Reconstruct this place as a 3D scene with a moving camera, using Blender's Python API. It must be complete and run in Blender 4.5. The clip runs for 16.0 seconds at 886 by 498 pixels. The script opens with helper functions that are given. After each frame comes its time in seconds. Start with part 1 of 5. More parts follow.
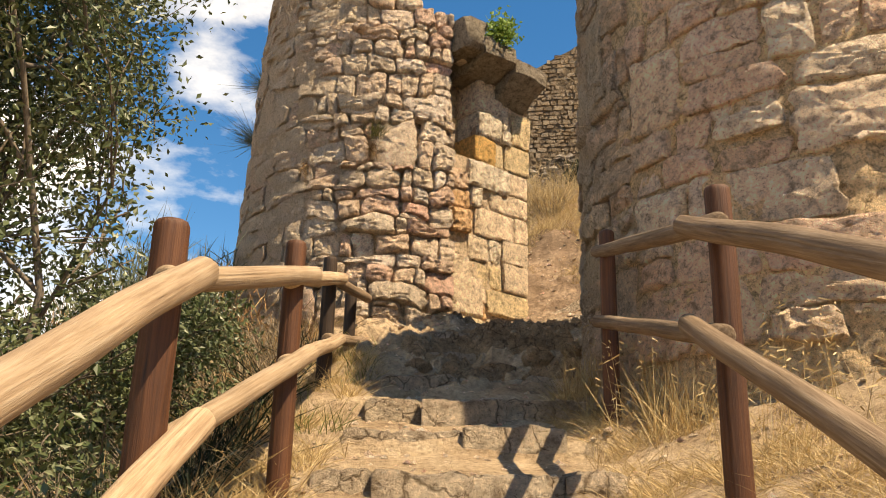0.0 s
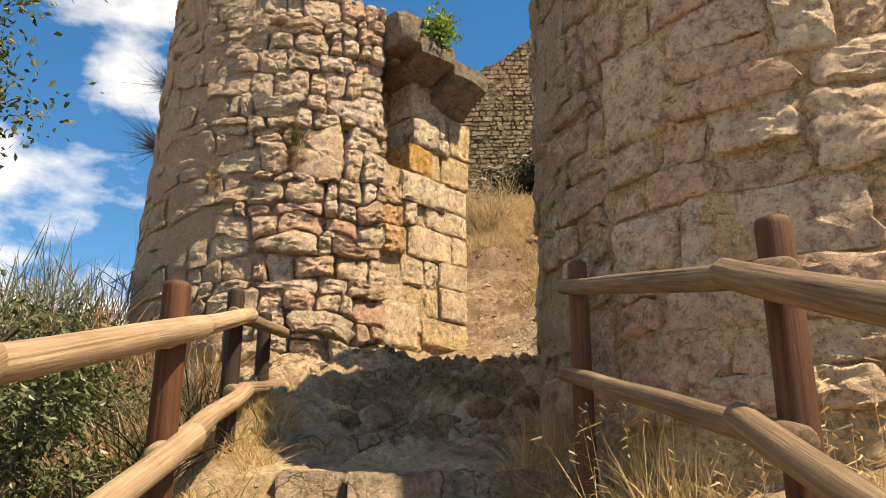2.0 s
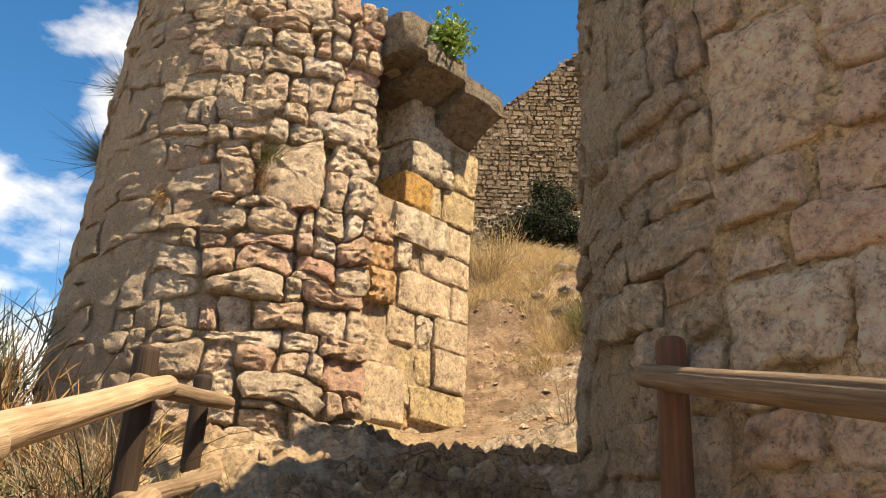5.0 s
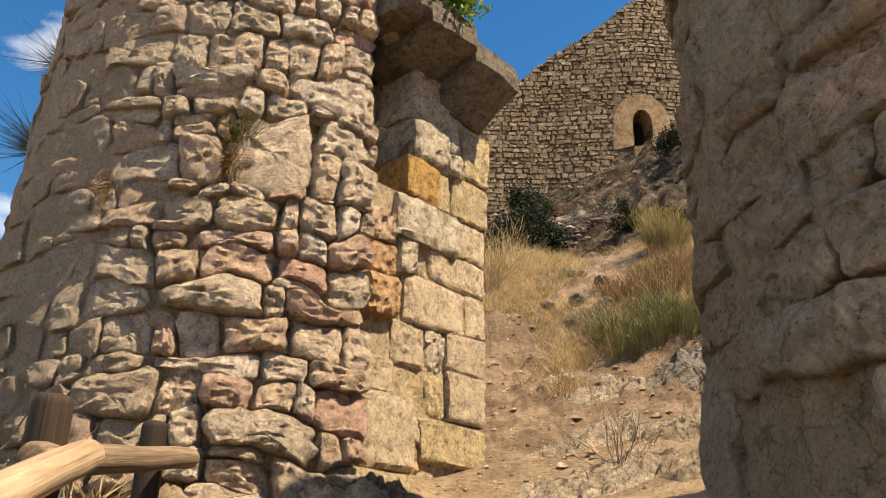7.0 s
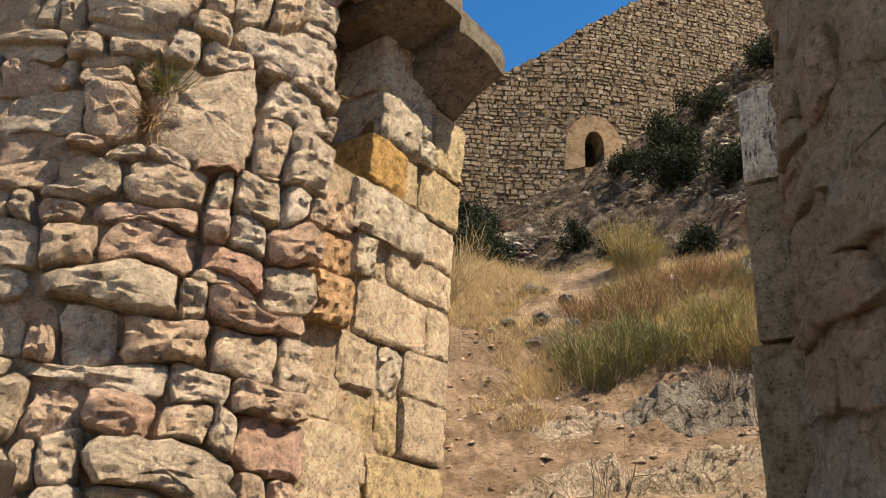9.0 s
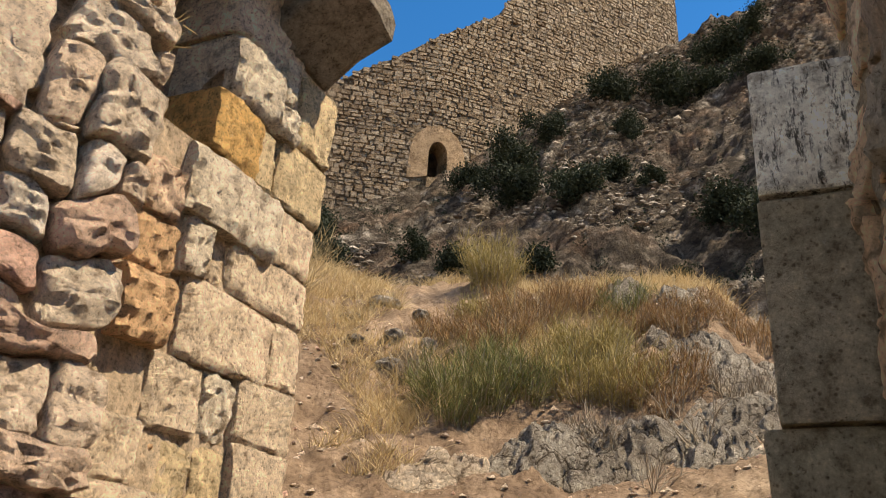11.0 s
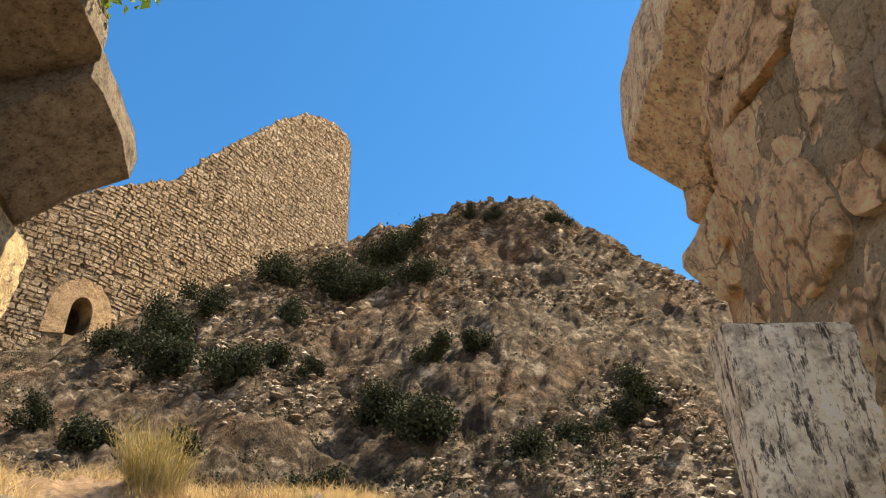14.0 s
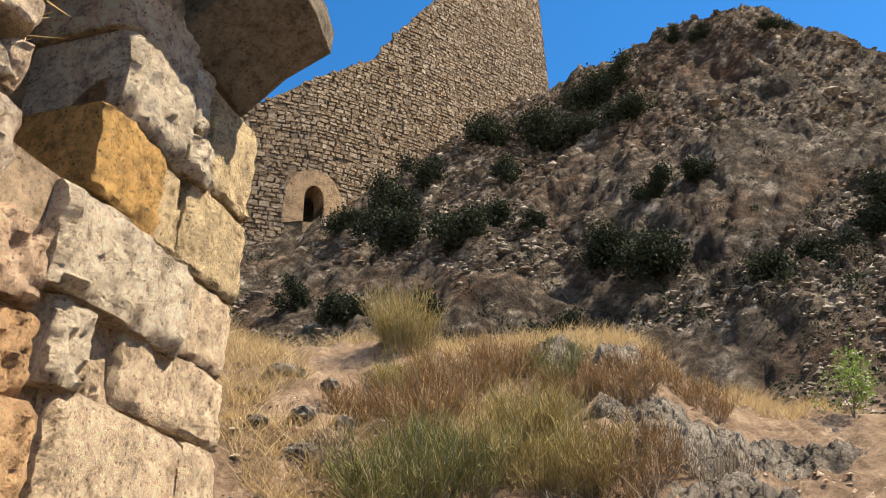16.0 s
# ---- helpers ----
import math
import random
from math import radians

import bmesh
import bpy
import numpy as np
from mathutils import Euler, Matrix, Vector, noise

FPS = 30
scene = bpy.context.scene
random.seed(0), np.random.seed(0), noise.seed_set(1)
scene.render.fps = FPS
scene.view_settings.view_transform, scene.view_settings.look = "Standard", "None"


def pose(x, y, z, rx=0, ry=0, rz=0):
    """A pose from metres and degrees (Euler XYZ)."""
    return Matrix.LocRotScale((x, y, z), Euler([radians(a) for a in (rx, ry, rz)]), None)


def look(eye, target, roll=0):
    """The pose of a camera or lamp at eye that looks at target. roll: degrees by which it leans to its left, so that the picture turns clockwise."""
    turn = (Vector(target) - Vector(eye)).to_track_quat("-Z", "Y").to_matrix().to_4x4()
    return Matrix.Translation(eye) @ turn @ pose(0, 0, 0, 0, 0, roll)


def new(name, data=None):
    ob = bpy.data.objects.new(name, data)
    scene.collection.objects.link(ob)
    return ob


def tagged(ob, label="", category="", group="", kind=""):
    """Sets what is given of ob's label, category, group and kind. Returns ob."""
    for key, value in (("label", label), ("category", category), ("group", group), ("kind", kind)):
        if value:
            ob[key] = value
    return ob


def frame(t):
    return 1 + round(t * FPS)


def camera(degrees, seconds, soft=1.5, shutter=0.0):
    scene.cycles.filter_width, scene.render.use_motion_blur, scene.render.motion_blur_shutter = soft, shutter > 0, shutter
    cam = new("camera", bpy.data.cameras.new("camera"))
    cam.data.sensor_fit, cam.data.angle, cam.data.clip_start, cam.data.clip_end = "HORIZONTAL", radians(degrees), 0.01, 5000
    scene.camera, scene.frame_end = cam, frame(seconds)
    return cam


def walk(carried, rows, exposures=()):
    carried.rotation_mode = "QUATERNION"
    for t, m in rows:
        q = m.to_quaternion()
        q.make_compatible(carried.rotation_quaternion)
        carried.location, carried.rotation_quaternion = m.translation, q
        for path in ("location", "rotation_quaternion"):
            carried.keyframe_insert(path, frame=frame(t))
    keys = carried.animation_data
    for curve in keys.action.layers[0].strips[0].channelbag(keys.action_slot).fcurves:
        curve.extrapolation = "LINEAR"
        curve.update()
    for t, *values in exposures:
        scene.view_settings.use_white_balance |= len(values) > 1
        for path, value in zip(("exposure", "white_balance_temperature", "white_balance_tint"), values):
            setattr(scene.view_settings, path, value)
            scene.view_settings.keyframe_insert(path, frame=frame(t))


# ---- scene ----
cam = camera(55.3, 16.0, soft=1.0)
PATH = [
    (0, (0.029, 0.049, 1.373), (0.003, 1.96, 1.964), 1.2),
    (0.5, (-0.046, 0.377, 1.497), (0.029, 2.275, 2.122), 0.1),
    (1, (-0.067, 0.579, 1.551), (0.096, 2.487, 2.129), -0.1),
    (1.5, (-0.039, 0.899, 1.651), (0.098, 2.809, 2.227), 0.1),
    (2, (-0.022, 1.086, 1.833), (0.125, 2.983, 2.448), -0.1),
    (2.5, (-0.061, 1.371, 1.881), (0.082, 3.263, 2.512), 2.0),
    (3, (-0.003, 1.691, 2.028), (0.228, 3.594, 2.6), 2.6),
    (3.5, (0.1, 1.974, 2.203), (0.293, 3.862, 2.836), 2.5),
    (4, (0.073, 2.177, 2.32), (0.241, 4.044, 3.016), 1.6),
    (4.5, (-0.007, 2.429, 2.39), (0.158, 4.279, 3.13), 1.5),
    (4.7, (0.0, 2.532, 2.368), (0.157, 4.391, 3.09), 2.5),
    (6.8, (-0.191, 3.896, 2.719), (0.075, 5.721, 3.492), 0.9),
    (7, (-0.196, 4.036, 2.787), (0.046, 5.873, 3.539), 1.0),
    (7.5, (-0.207, 4.335, 2.916), (0.072, 6.179, 3.638), -0.1),
    (8, (-0.239, 4.657, 2.975), (0.083, 6.487, 3.715), 1.0),
    (8.2, (-0.212, 4.747, 2.994), (0.108, 6.576, 3.737), 1.8),
    (10.3, (-0.197, 5.694, 3.409), (0.367, 7.412, 4.264), 4.4),
    (10.5, (-0.189, 5.842, 3.455), (0.429, 7.547, 4.299), 4.0),
    (11, (-0.122, 6.141, 3.575), (0.629, 7.807, 4.387), 3.3),
    (11.5, (-0.085, 6.456, 3.695), (0.75, 8.078, 4.516), 3.5),
    (12, (-0.116, 6.760, 3.833), (0.882, 8.306, 4.617), 1.4),
    (12.5, (-0.146, 6.921, 3.970), (0.939, 8.313, 4.912), 1.9),
    (13, (-0.105, 7.019, 4.139), (0.975, 8.199, 5.340), -0.3),
    (13.5, (-0.141, 7.104, 4.193), (1.034, 8.120, 5.453), -1.4),
    (14, (-0.085, 7.174, 4.185), (1.163, 8.182, 5.380), -1.8),
    (14.5, (-0.104, 7.196, 4.161), (1.096, 8.343, 5.276), -1.8),
    (15, (-0.121, 7.160, 4.137), (0.957, 8.467, 5.200), -0.3),
    (15.5, (-0.104, 7.171, 4.105), (0.897, 8.586, 5.102), -0.1),
    (16, (-0.061, 7.212, 4.143), (0.931, 8.691, 5.053), -1.5),
]
walk(cam, [(t, look(eye, target, roll)) for t, eye, target, roll in PATH], [(0.0, 0.94, 8500, 11), (2.5, 0.99, 8500, 11), (4.5, 1.1, 8500, 11), (7.0, 0.92, 7800, 10), (12.0, 1.02, 7000, 10), (12.5, 1.22, 6900, 10), (13.0, 1.45, 8100, 10), (14.3, 1.5, 8500, 10), (15.0, 1.22, 7900, 10), (15.5, 1.2, 7300, 10), (16.0, 1.14, 7000, 10)])

# ---- world, sun ----
SUN_DIR = Vector((0.84, -0.54, 0.0)).normalized() * math.cos(radians(56)) + Vector((0, 0, math.sin(radians(56))))
world = bpy.data.worlds.new("world")
scene.world = world
world.use_nodes = True
wn, wl = world.node_tree.nodes, world.node_tree.links
wn.clear()
w_out = wn.new("ShaderNodeOutputWorld")
w_bg = wn.new("ShaderNodeBackground")
w_bg.inputs["Strength"].default_value = 0.11
sky = wn.new("ShaderNodeTexSky")
sky.sky_type = "NISHITA"
sky.sun_disc = False
sky.sun_elevation = radians(56)
sky.sun_rotation = math.atan2(SUN_DIR.x, SUN_DIR.y)
sky.altitude = 800
sky.dust_density = 0.1
sky.ozone_density = 3.5
w_tc = wn.new("ShaderNodeTexCoord")
w_map = wn.new("ShaderNodeMapping")
w_map.inputs["Scale"].default_value = (1.0, 1.0, 2.0)
w_map.inputs["Location"].default_value = (0.35, 0.1, 0.22)
w_no = wn.new("ShaderNodeTexNoise")
w_no.inputs["Scale"].default_value = 3.1
w_no.inputs["Detail"].default_value = 9
w_no.inputs["Roughness"].default_value = 0.55
w_sep = wn.new("ShaderNodeSeparateXYZ")
w_side = wn.new("ShaderNodeMapRange")
w_side.interpolation_type = "SMOOTHSTEP"
w_side.inputs["From Min"].default_value = 0.35
w_side.inputs["From Max"].default_value = -0.35
w_side.inputs["To Min"].default_value = -0.22
w_side.inputs["To Max"].default_value = 0.06
w_add = wn.new("ShaderNodeMath")
w_ramp = wn.new("ShaderNodeValToRGB")
w_ramp.color_ramp.elements[0].position = 0.52
w_ramp.color_ramp.elements[0].color = (0, 0, 0, 1)
w_ramp.color_ramp.elements[1].position = 0.66
w_ramp.color_ramp.elements[1].color = (1, 1, 1, 1)
w_mix = wn.new("ShaderNodeMixRGB")
w_mix.inputs["Color2"].default_value = (7.5, 7.7, 8.0, 1)
wl.new(w_tc.outputs["Generated"], w_map.inputs["Vector"])
wl.new(w_map.outputs["Vector"], w_no.inputs["Vector"])
wl.new(w_tc.outputs["Generated"], w_sep.inputs["Vector"])
wl.new(w_sep.outputs["X"], w_side.inputs["Value"])
wl.new(w_no.outputs["Fac"], w_add.inputs[0])
wl.new(w_side.outputs["Result"], w_add.inputs[1])
wl.new(w_add.outputs["Value"], w_ramp.inputs["Fac"])
wl.new(w_ramp.outputs["Color"], w_mix.inputs["Fac"])
w_hue = wn.new("ShaderNodeHueSaturation")
w_hue.inputs["Saturation"].default_value = 1.32
wl.new(sky.outputs["Color"], w_hue.inputs["Color"])
wl.new(w_hue.outputs["Color"], w_mix.inputs["Color1"])
wl.new(w_mix.outputs["Color"], w_bg.inputs["Color"])
wl.new(w_bg.outputs["Background"], w_out.inputs["Surface"])

sun_data = bpy.data.lights.new("sun", "SUN")
sun_data.energy = 5.0
sun_data.angle = radians(0.53)
sun_data.color = (1.0, 0.90, 0.74)
sun = new("sun", sun_data)
sun.matrix_world = look((0, 0, 40), Vector((0, 0, 40)) - SUN_DIR)


# ---- materials ----
def material(name):
    m = bpy.data.materials.new(name)
    m.use_nodes = True
    return m, m.node_tree.nodes, m.node_tree.links, m.node_tree.nodes["Principled BSDF"]


def ramp_node(nodes, stops):
    r = nodes.new("ShaderNodeValToRGB")
    e = r.color_ramp.elements
    while len(e) < len(stops):
        e.new(0.5)
    for el, (p, c) in zip(e, stops):
        el.position, el.color = p, (*c, 1)
    return r


def noise_node(nodes, links, coord, scale, detail=4, rough=0.6, stretch=None):
    n = nodes.new("ShaderNodeTexNoise")
    n.inputs["Scale"].default_value = scale
    n.inputs["Detail"].default_value = detail
    n.inputs["Roughness"].default_value = rough
    if stretch:
        mp = nodes.new("ShaderNodeMapping")
        mp.inputs["Scale"].default_value = stretch
        links.new(coord, mp.inputs["Vector"])
        coord = mp.outputs["Vector"]
    links.new(coord, n.inputs["Vector"])
    return n


def mix_node(nodes, links, mode, fac, a, b):
    m = nodes.new("ShaderNodeMixRGB")
    m.blend_type = mode
    for key, v in (("Fac", fac), ("Color1", a), ("Color2", b)):
        if isinstance(v, (int, float)):
            m.inputs[key].default_value = v
        elif isinstance(v, tuple):
            m.inputs[key].default_value = (*v, 1)
        else:
            links.new(v, m.inputs[key])
    return m


def stone_material(name, tones, stain, stain_amount=0.5, grain=14.0, bump=0.5, pits=0.0, island=False, spots=None, spot_stretch=None, lichen=None, cracks=0.0, crack_scale=5.0, spot_amount=0.3):
    """Stone with a tone of its own for each piece, blotches, fine grain and relief."""
    m, n, l, b = material(name)
    geo = n.new("ShaderNodeNewGeometry")
    pos = geo.outputs["Position"]
    if island:
        rnd = geo.outputs["Random Per Island"]
    else:
        rnd = n.new("ShaderNodeObjectInfo").outputs["Random"]
    base = ramp_node(n, [(i / max(1, len(tones) - 1), c) for i, c in enumerate(tones)])
    l.new(rnd, base.inputs["Fac"])
    big = noise_node(n, l, pos, 2.1, 5, 0.65)
    big_r = ramp_node(n, [(0.42, (0, 0, 0)), (0.68, (1, 1, 1))])
    l.new(big.outputs["Fac"], big_r.inputs["Fac"])
    amount = n.new("ShaderNodeMath")
    amount.operation = "MULTIPLY"
    amount.inputs[1].default_value = stain_amount
    l.new(big_r.outputs["Color"], amount.inputs[0])
    c1 = mix_node(n, l, "MIX", amount.outputs["Value"], base.outputs["Color"], stain)
    mid = noise_node(n, l, pos, grain, 6, 0.7)
    mid_r = ramp_node(n, [(0.34, (0.40, 0.34, 0.29)), (0.45, (0.97, 0.96, 0.95)), (0.62, (1.5, 1.5, 1.5))])
    l.new(mid.outputs["Fac"], mid_r.inputs["Fac"])
    c2 = mix_node(n, l, "MULTIPLY", 0.8, c1.outputs["Color"], mid_r.outputs["Color"])
    col = c2
    if spots:
        sp = noise_node(n, l, pos, 20.0 if spot_stretch else 9.0, 8, 0.8, spot_stretch)
        sp_r = ramp_node(n, [(0.52, (0, 0, 0)), (0.58, (1, 1, 1))] if spot_stretch else [(0.56, (0, 0, 0)), (0.64, (1, 1, 1))])
        l.new(sp.outputs["Fac"], sp_r.inputs["Fac"])
        half = n.new("ShaderNodeMath")
        half.operation = "MULTIPLY"
        half.inputs[1].default_value = 0.9 if spot_stretch else spot_amount
        l.new(sp_r.outputs["Color"], half.inputs[0])
        col = mix_node(n, l, "MIX", half.outputs["Value"], col.outputs["Color"], spots)
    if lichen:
        # grey coat setting in along one axis, with a ragged border
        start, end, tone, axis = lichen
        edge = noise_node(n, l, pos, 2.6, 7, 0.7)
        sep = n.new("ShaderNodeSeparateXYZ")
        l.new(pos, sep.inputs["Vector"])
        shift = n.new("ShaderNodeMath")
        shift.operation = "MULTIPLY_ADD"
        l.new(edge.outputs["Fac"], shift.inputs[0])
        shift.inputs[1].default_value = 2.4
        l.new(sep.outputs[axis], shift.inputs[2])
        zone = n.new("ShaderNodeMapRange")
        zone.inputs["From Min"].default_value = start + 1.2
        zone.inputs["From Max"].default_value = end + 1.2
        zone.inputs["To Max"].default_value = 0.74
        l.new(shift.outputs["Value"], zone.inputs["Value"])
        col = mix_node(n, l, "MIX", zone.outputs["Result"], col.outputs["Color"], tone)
    pale = noise_node(n, l, pos, 24.0, 8, 0.8)
    pale_r = ramp_node(n, [(0.56, (0, 0, 0)), (0.63, (1, 1, 1))] if spots else [(0.60, (0, 0, 0)), (0.66, (1, 1, 1))])
    l.new(pale.outputs["Fac"], pale_r.inputs["Fac"])
    pale_f = n.new("ShaderNodeMath")
    pale_f.operation = "MULTIPLY"
    pale_f.inputs[1].default_value = 0.55 if spots and not spot_stretch else 0.35
    l.new(pale_r.outputs["Color"], pale_f.inputs[0])
    col = mix_node(n, l, "MIX", pale_f.outputs["Value"], col.outputs["Color"], (0.64, 0.59, 0.50))
    speck = noise_node(n, l, pos, grain * 3.6, 9, 0.8)
    speck_r = ramp_node(n, [(0.38, (0.34, 0.27, 0.21)), (0.44, (1, 1, 1)), (0.54, (1.12, 1.12, 1.12)), (0.62, (1.5, 1.5, 1.48))])
    l.new(speck.outputs["Fac"], speck_r.inputs["Fac"])
    col = mix_node(n, l, "MULTIPLY", 0.85, col.outputs["Color"], speck_r.outputs["Color"])
    if cracks:
        # hairline fissures and hollows, dirt settled in them
        bend = noise_node(n, l, pos, crack_scale * 0.9, 5, 0.6)
        bent = mix_node(n, l, "ADD", 0.9 / crack_scale, pos, bend.outputs["Color"])
        net = n.new("ShaderNodeTexVoronoi")
        net.feature = "DISTANCE_TO_EDGE"
        net.inputs["Scale"].default_value = crack_scale
        l.new(bent.outputs["Color"], net.inputs["Vector"])
        width = noise_node(n, l, pos, crack_scale * 0.7, 3, 0.5)
        w_r = n.new("ShaderNodeMapRange")
        w_r.inputs["From Min"].default_value = 0.42
        w_r.inputs["From Max"].default_value = 0.70
        w_r.inputs["To Min"].default_value = 0.002
        w_r.inputs["To Max"].default_value = 0.10
        l.new(width.outputs["Fac"], w_r.inputs["Value"])
        seam = n.new("ShaderNodeMath")
        seam.operation = "DIVIDE"
        l.new(net.outputs["Distance"], seam.inputs[0])
        l.new(w_r.outputs["Result"], seam.inputs[1])
        seam.use_clamp = True
        seam_r = ramp_node(n, [(0.15, (0.22, 0.18, 0.14)), (0.9, (1, 1, 1))])
        l.new(seam.outputs["Value"], seam_r.inputs["Fac"])
        col = mix_node(n, l, "MULTIPLY", cracks, col.outputs["Color"], seam_r.outputs["Color"])
    l.new(col.outputs["Color"], b.inputs["Base Color"])
    b.inputs["Roughness"].default_value = 0.92
    b.inputs["Specular IOR Level"].default_value = 0.2
    fine = speck
    h = n.new("ShaderNodeMath")
    h.operation = "MULTIPLY_ADD"
    l.new(fine.outputs["Fac"], h.inputs[0])
    h.inputs[1].default_value = 2.0
    l.new(mid.outputs["Fac"], h.inputs[2])
    hh = h.outputs["Value"]
    if cracks:
        h3 = n.new("ShaderNodeMath")
        h3.operation = "MULTIPLY_ADD"
        l.new(seam.outputs["Value"], h3.inputs[0])
        h3.inputs[1].default_value = 0.5 * cracks
        l.new(hh, h3.inputs[2])
        hh = h3.outputs["Value"]
    if pits:
        col_socket = b.inputs["Base Color"].links[0].from_socket
        v = n.new("ShaderNodeTexVoronoi")
        v.inputs["Scale"].default_value = 32
        l.new(pos, v.inputs["Vector"])
        vr = n.new("ShaderNodeMapRange")
        vr.inputs["From Min"].default_value = 0.0
        vr.inputs["From Max"].default_value = 0.24
        vr.inputs["To Min"].default_value = -pits
        vr.inputs["To Max"].default_value = 0
        l.new(v.outputs["Distance"], vr.inputs["Value"])
        dark = n.new("ShaderNodeMapRange")
        dark.inputs["From Min"].default_value = 0.10
        dark.inputs["From Max"].default_value = 0.22
        dark.inputs["To Min"].default_value = min(0.75, pits * 2.0)
        dark.inputs["To Max"].default_value = 0.0
        l.new(v.outputs["Distance"], dark.inputs["Value"])
        holes = mix_node(n, l, "MULTIPLY", dark.outputs["Result"], col_socket, (0.30, 0.24, 0.19))
        l.new(holes.outputs["Color"], b.inputs["Base Color"])
        h2 = n.new("ShaderNodeMath")
        h2.operation = "ADD"
        l.new(hh, h2.inputs[0])
        l.new(vr.outputs["Result"], h2.inputs[1])
        hh = h2.outputs["Value"]
    bp = n.new("ShaderNodeBump")
    bp.inputs["Strength"].default_value = min(1.0, bump * 1.5)
    bp.inputs["Distance"].default_value = 0.9 / grain
    l.new(hh, bp.inputs["Height"])
    l.new(bp.outputs["Normal"], b.inputs["Normal"])
    return m


# greyer, darker tone towards the tower's west side
WEST_GREY = (-0.75, -1.9, (0.46, 0.37, 0.275), "X")
RUBBLE_TONES = [(0.80, 0.59, 0.42), (0.85, 0.69, 0.53), (0.74, 0.52, 0.37), (0.86, 0.74, 0.61), (0.74, 0.46, 0.35), (0.83, 0.64, 0.47), (0.66, 0.53, 0.40), (0.86, 0.70, 0.54)]
M_RUBBLE = stone_material("rubble_stone", RUBBLE_TONES, (0.56, 0.44, 0.33), 0.45, 15, 0.9, 0.1, lichen=WEST_GREY, cracks=0.25, crack_scale=7.0)
M_RUBBLE_ISLAND = stone_material("rubble_stone_small", RUBBLE_TONES, (0.56, 0.44, 0.33), 0.45, 15, 0.9, 0.1, island=True, lichen=WEST_GREY, cracks=0.25, crack_scale=7.0)
RIGHT_TONES = [(0.88, 0.64, 0.44), (0.90, 0.74, 0.57), (0.82, 0.58, 0.42), (0.88, 0.61, 0.46), (0.90, 0.79, 0.66)]
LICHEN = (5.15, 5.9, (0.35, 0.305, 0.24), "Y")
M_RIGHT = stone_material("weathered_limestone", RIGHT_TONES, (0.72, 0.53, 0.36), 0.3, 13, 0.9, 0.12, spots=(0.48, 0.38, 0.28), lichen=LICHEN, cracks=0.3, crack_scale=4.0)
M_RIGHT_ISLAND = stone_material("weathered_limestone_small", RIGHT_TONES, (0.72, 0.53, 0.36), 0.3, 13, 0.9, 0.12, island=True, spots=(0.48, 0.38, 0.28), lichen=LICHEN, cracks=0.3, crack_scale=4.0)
PASS_TONES = [(0.86, 0.60, 0.38), (0.88, 0.66, 0.45), (0.82, 0.54, 0.33), (0.88, 0.70, 0.50)]
M_PASS = stone_material("passage_limestone", PASS_TONES, (0.78, 0.54, 0.34), 0.4, 11, 0.8, 0.12, cracks=0.7, crack_scale=3.5)
M_PASS_ISLAND = stone_material("passage_limestone_small", PASS_TONES, (0.78, 0.54, 0.34), 0.4, 11, 0.8, 0.12, island=True, cracks=0.7, crack_scale=3.5)
M_MORTAR = stone_material("lime_mortar", [(0.66, 0.50, 0.34), (0.70, 0.54, 0.37)], (0.48, 0.35, 0.24), 0.6, 18, 1.0, lichen=WEST_GREY)
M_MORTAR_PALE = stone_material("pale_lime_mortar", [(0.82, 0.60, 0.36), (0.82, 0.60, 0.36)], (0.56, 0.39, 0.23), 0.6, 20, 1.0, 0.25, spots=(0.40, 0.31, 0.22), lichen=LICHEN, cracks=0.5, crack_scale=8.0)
M_CASTLE = stone_material("castle_stone", [(0.22, 0.165, 0.11), (0.33, 0.26, 0.185), (0.17, 0.12, 0.075), (0.38, 0.31, 0.23), (0.26, 0.19, 0.125)], (0.19, 0.13, 0.08), 0.6, 2.4, 0.5, island=True)
M_CASTLE_CORE = stone_material("castle_mortar", [(0.22, 0.165, 0.11), (0.22, 0.165, 0.11)], (0.13, 0.095, 0.06), 0.6, 2.0, 0.8)
M_ASHLAR = {}
for key, tone in (("pale", (0.645, 0.48, 0.34)), ("pink", (0.64, 0.44, 0.31)), ("ochre", (0.55, 0.33, 0.12)), ("yellow", (0.57, 0.435, 0.26)), ("orange", (0.60, 0.38, 0.21)), ("white", (0.68, 0.515, 0.39)), ("grey", (0.33, 0.27, 0.20))):
    tone = tuple(min(0.85, (0.95 if key == "grey" else 1.38) * c) for c in tone)
    M_ASHLAR[key] = stone_material("dressed_stone_" + key, [tuple(0.92 * c for c in tone), tone, tuple(1.06 * c for c in tone)], tuple(0.8 * c for c in tone), 0.4, 15, 0.9, 0.5, cracks=0.3, crack_scale=4.0)
M_LICHEN_WHITE = stone_material("whitewashed_stone", [(0.82, 0.78, 0.69), (0.84, 0.80, 0.72)], (0.60, 0.55, 0.46), 0.4, 12, 0.5, 0.3, spots=(0.04, 0.034, 0.028), spot_stretch=(1.9, 1.9, 0.5))
M_PILLAR = stone_material("green_grey_stone", [(0.38, 0.32, 0.22), (0.43, 0.36, 0.26)], (0.27, 0.235, 0.165), 0.6, 18, 0.6, 0.5)
M_ROCK = stone_material("grey_rock", [(0.32, 0.275, 0.22), (0.39, 0.34, 0.28)], (0.11, 0.083, 0.06), 0.9, 9, 1.0, 0.3, spots=(0.04, 0.034, 0.028), cracks=0.95, crack_scale=6.0, spot_amount=0.85)
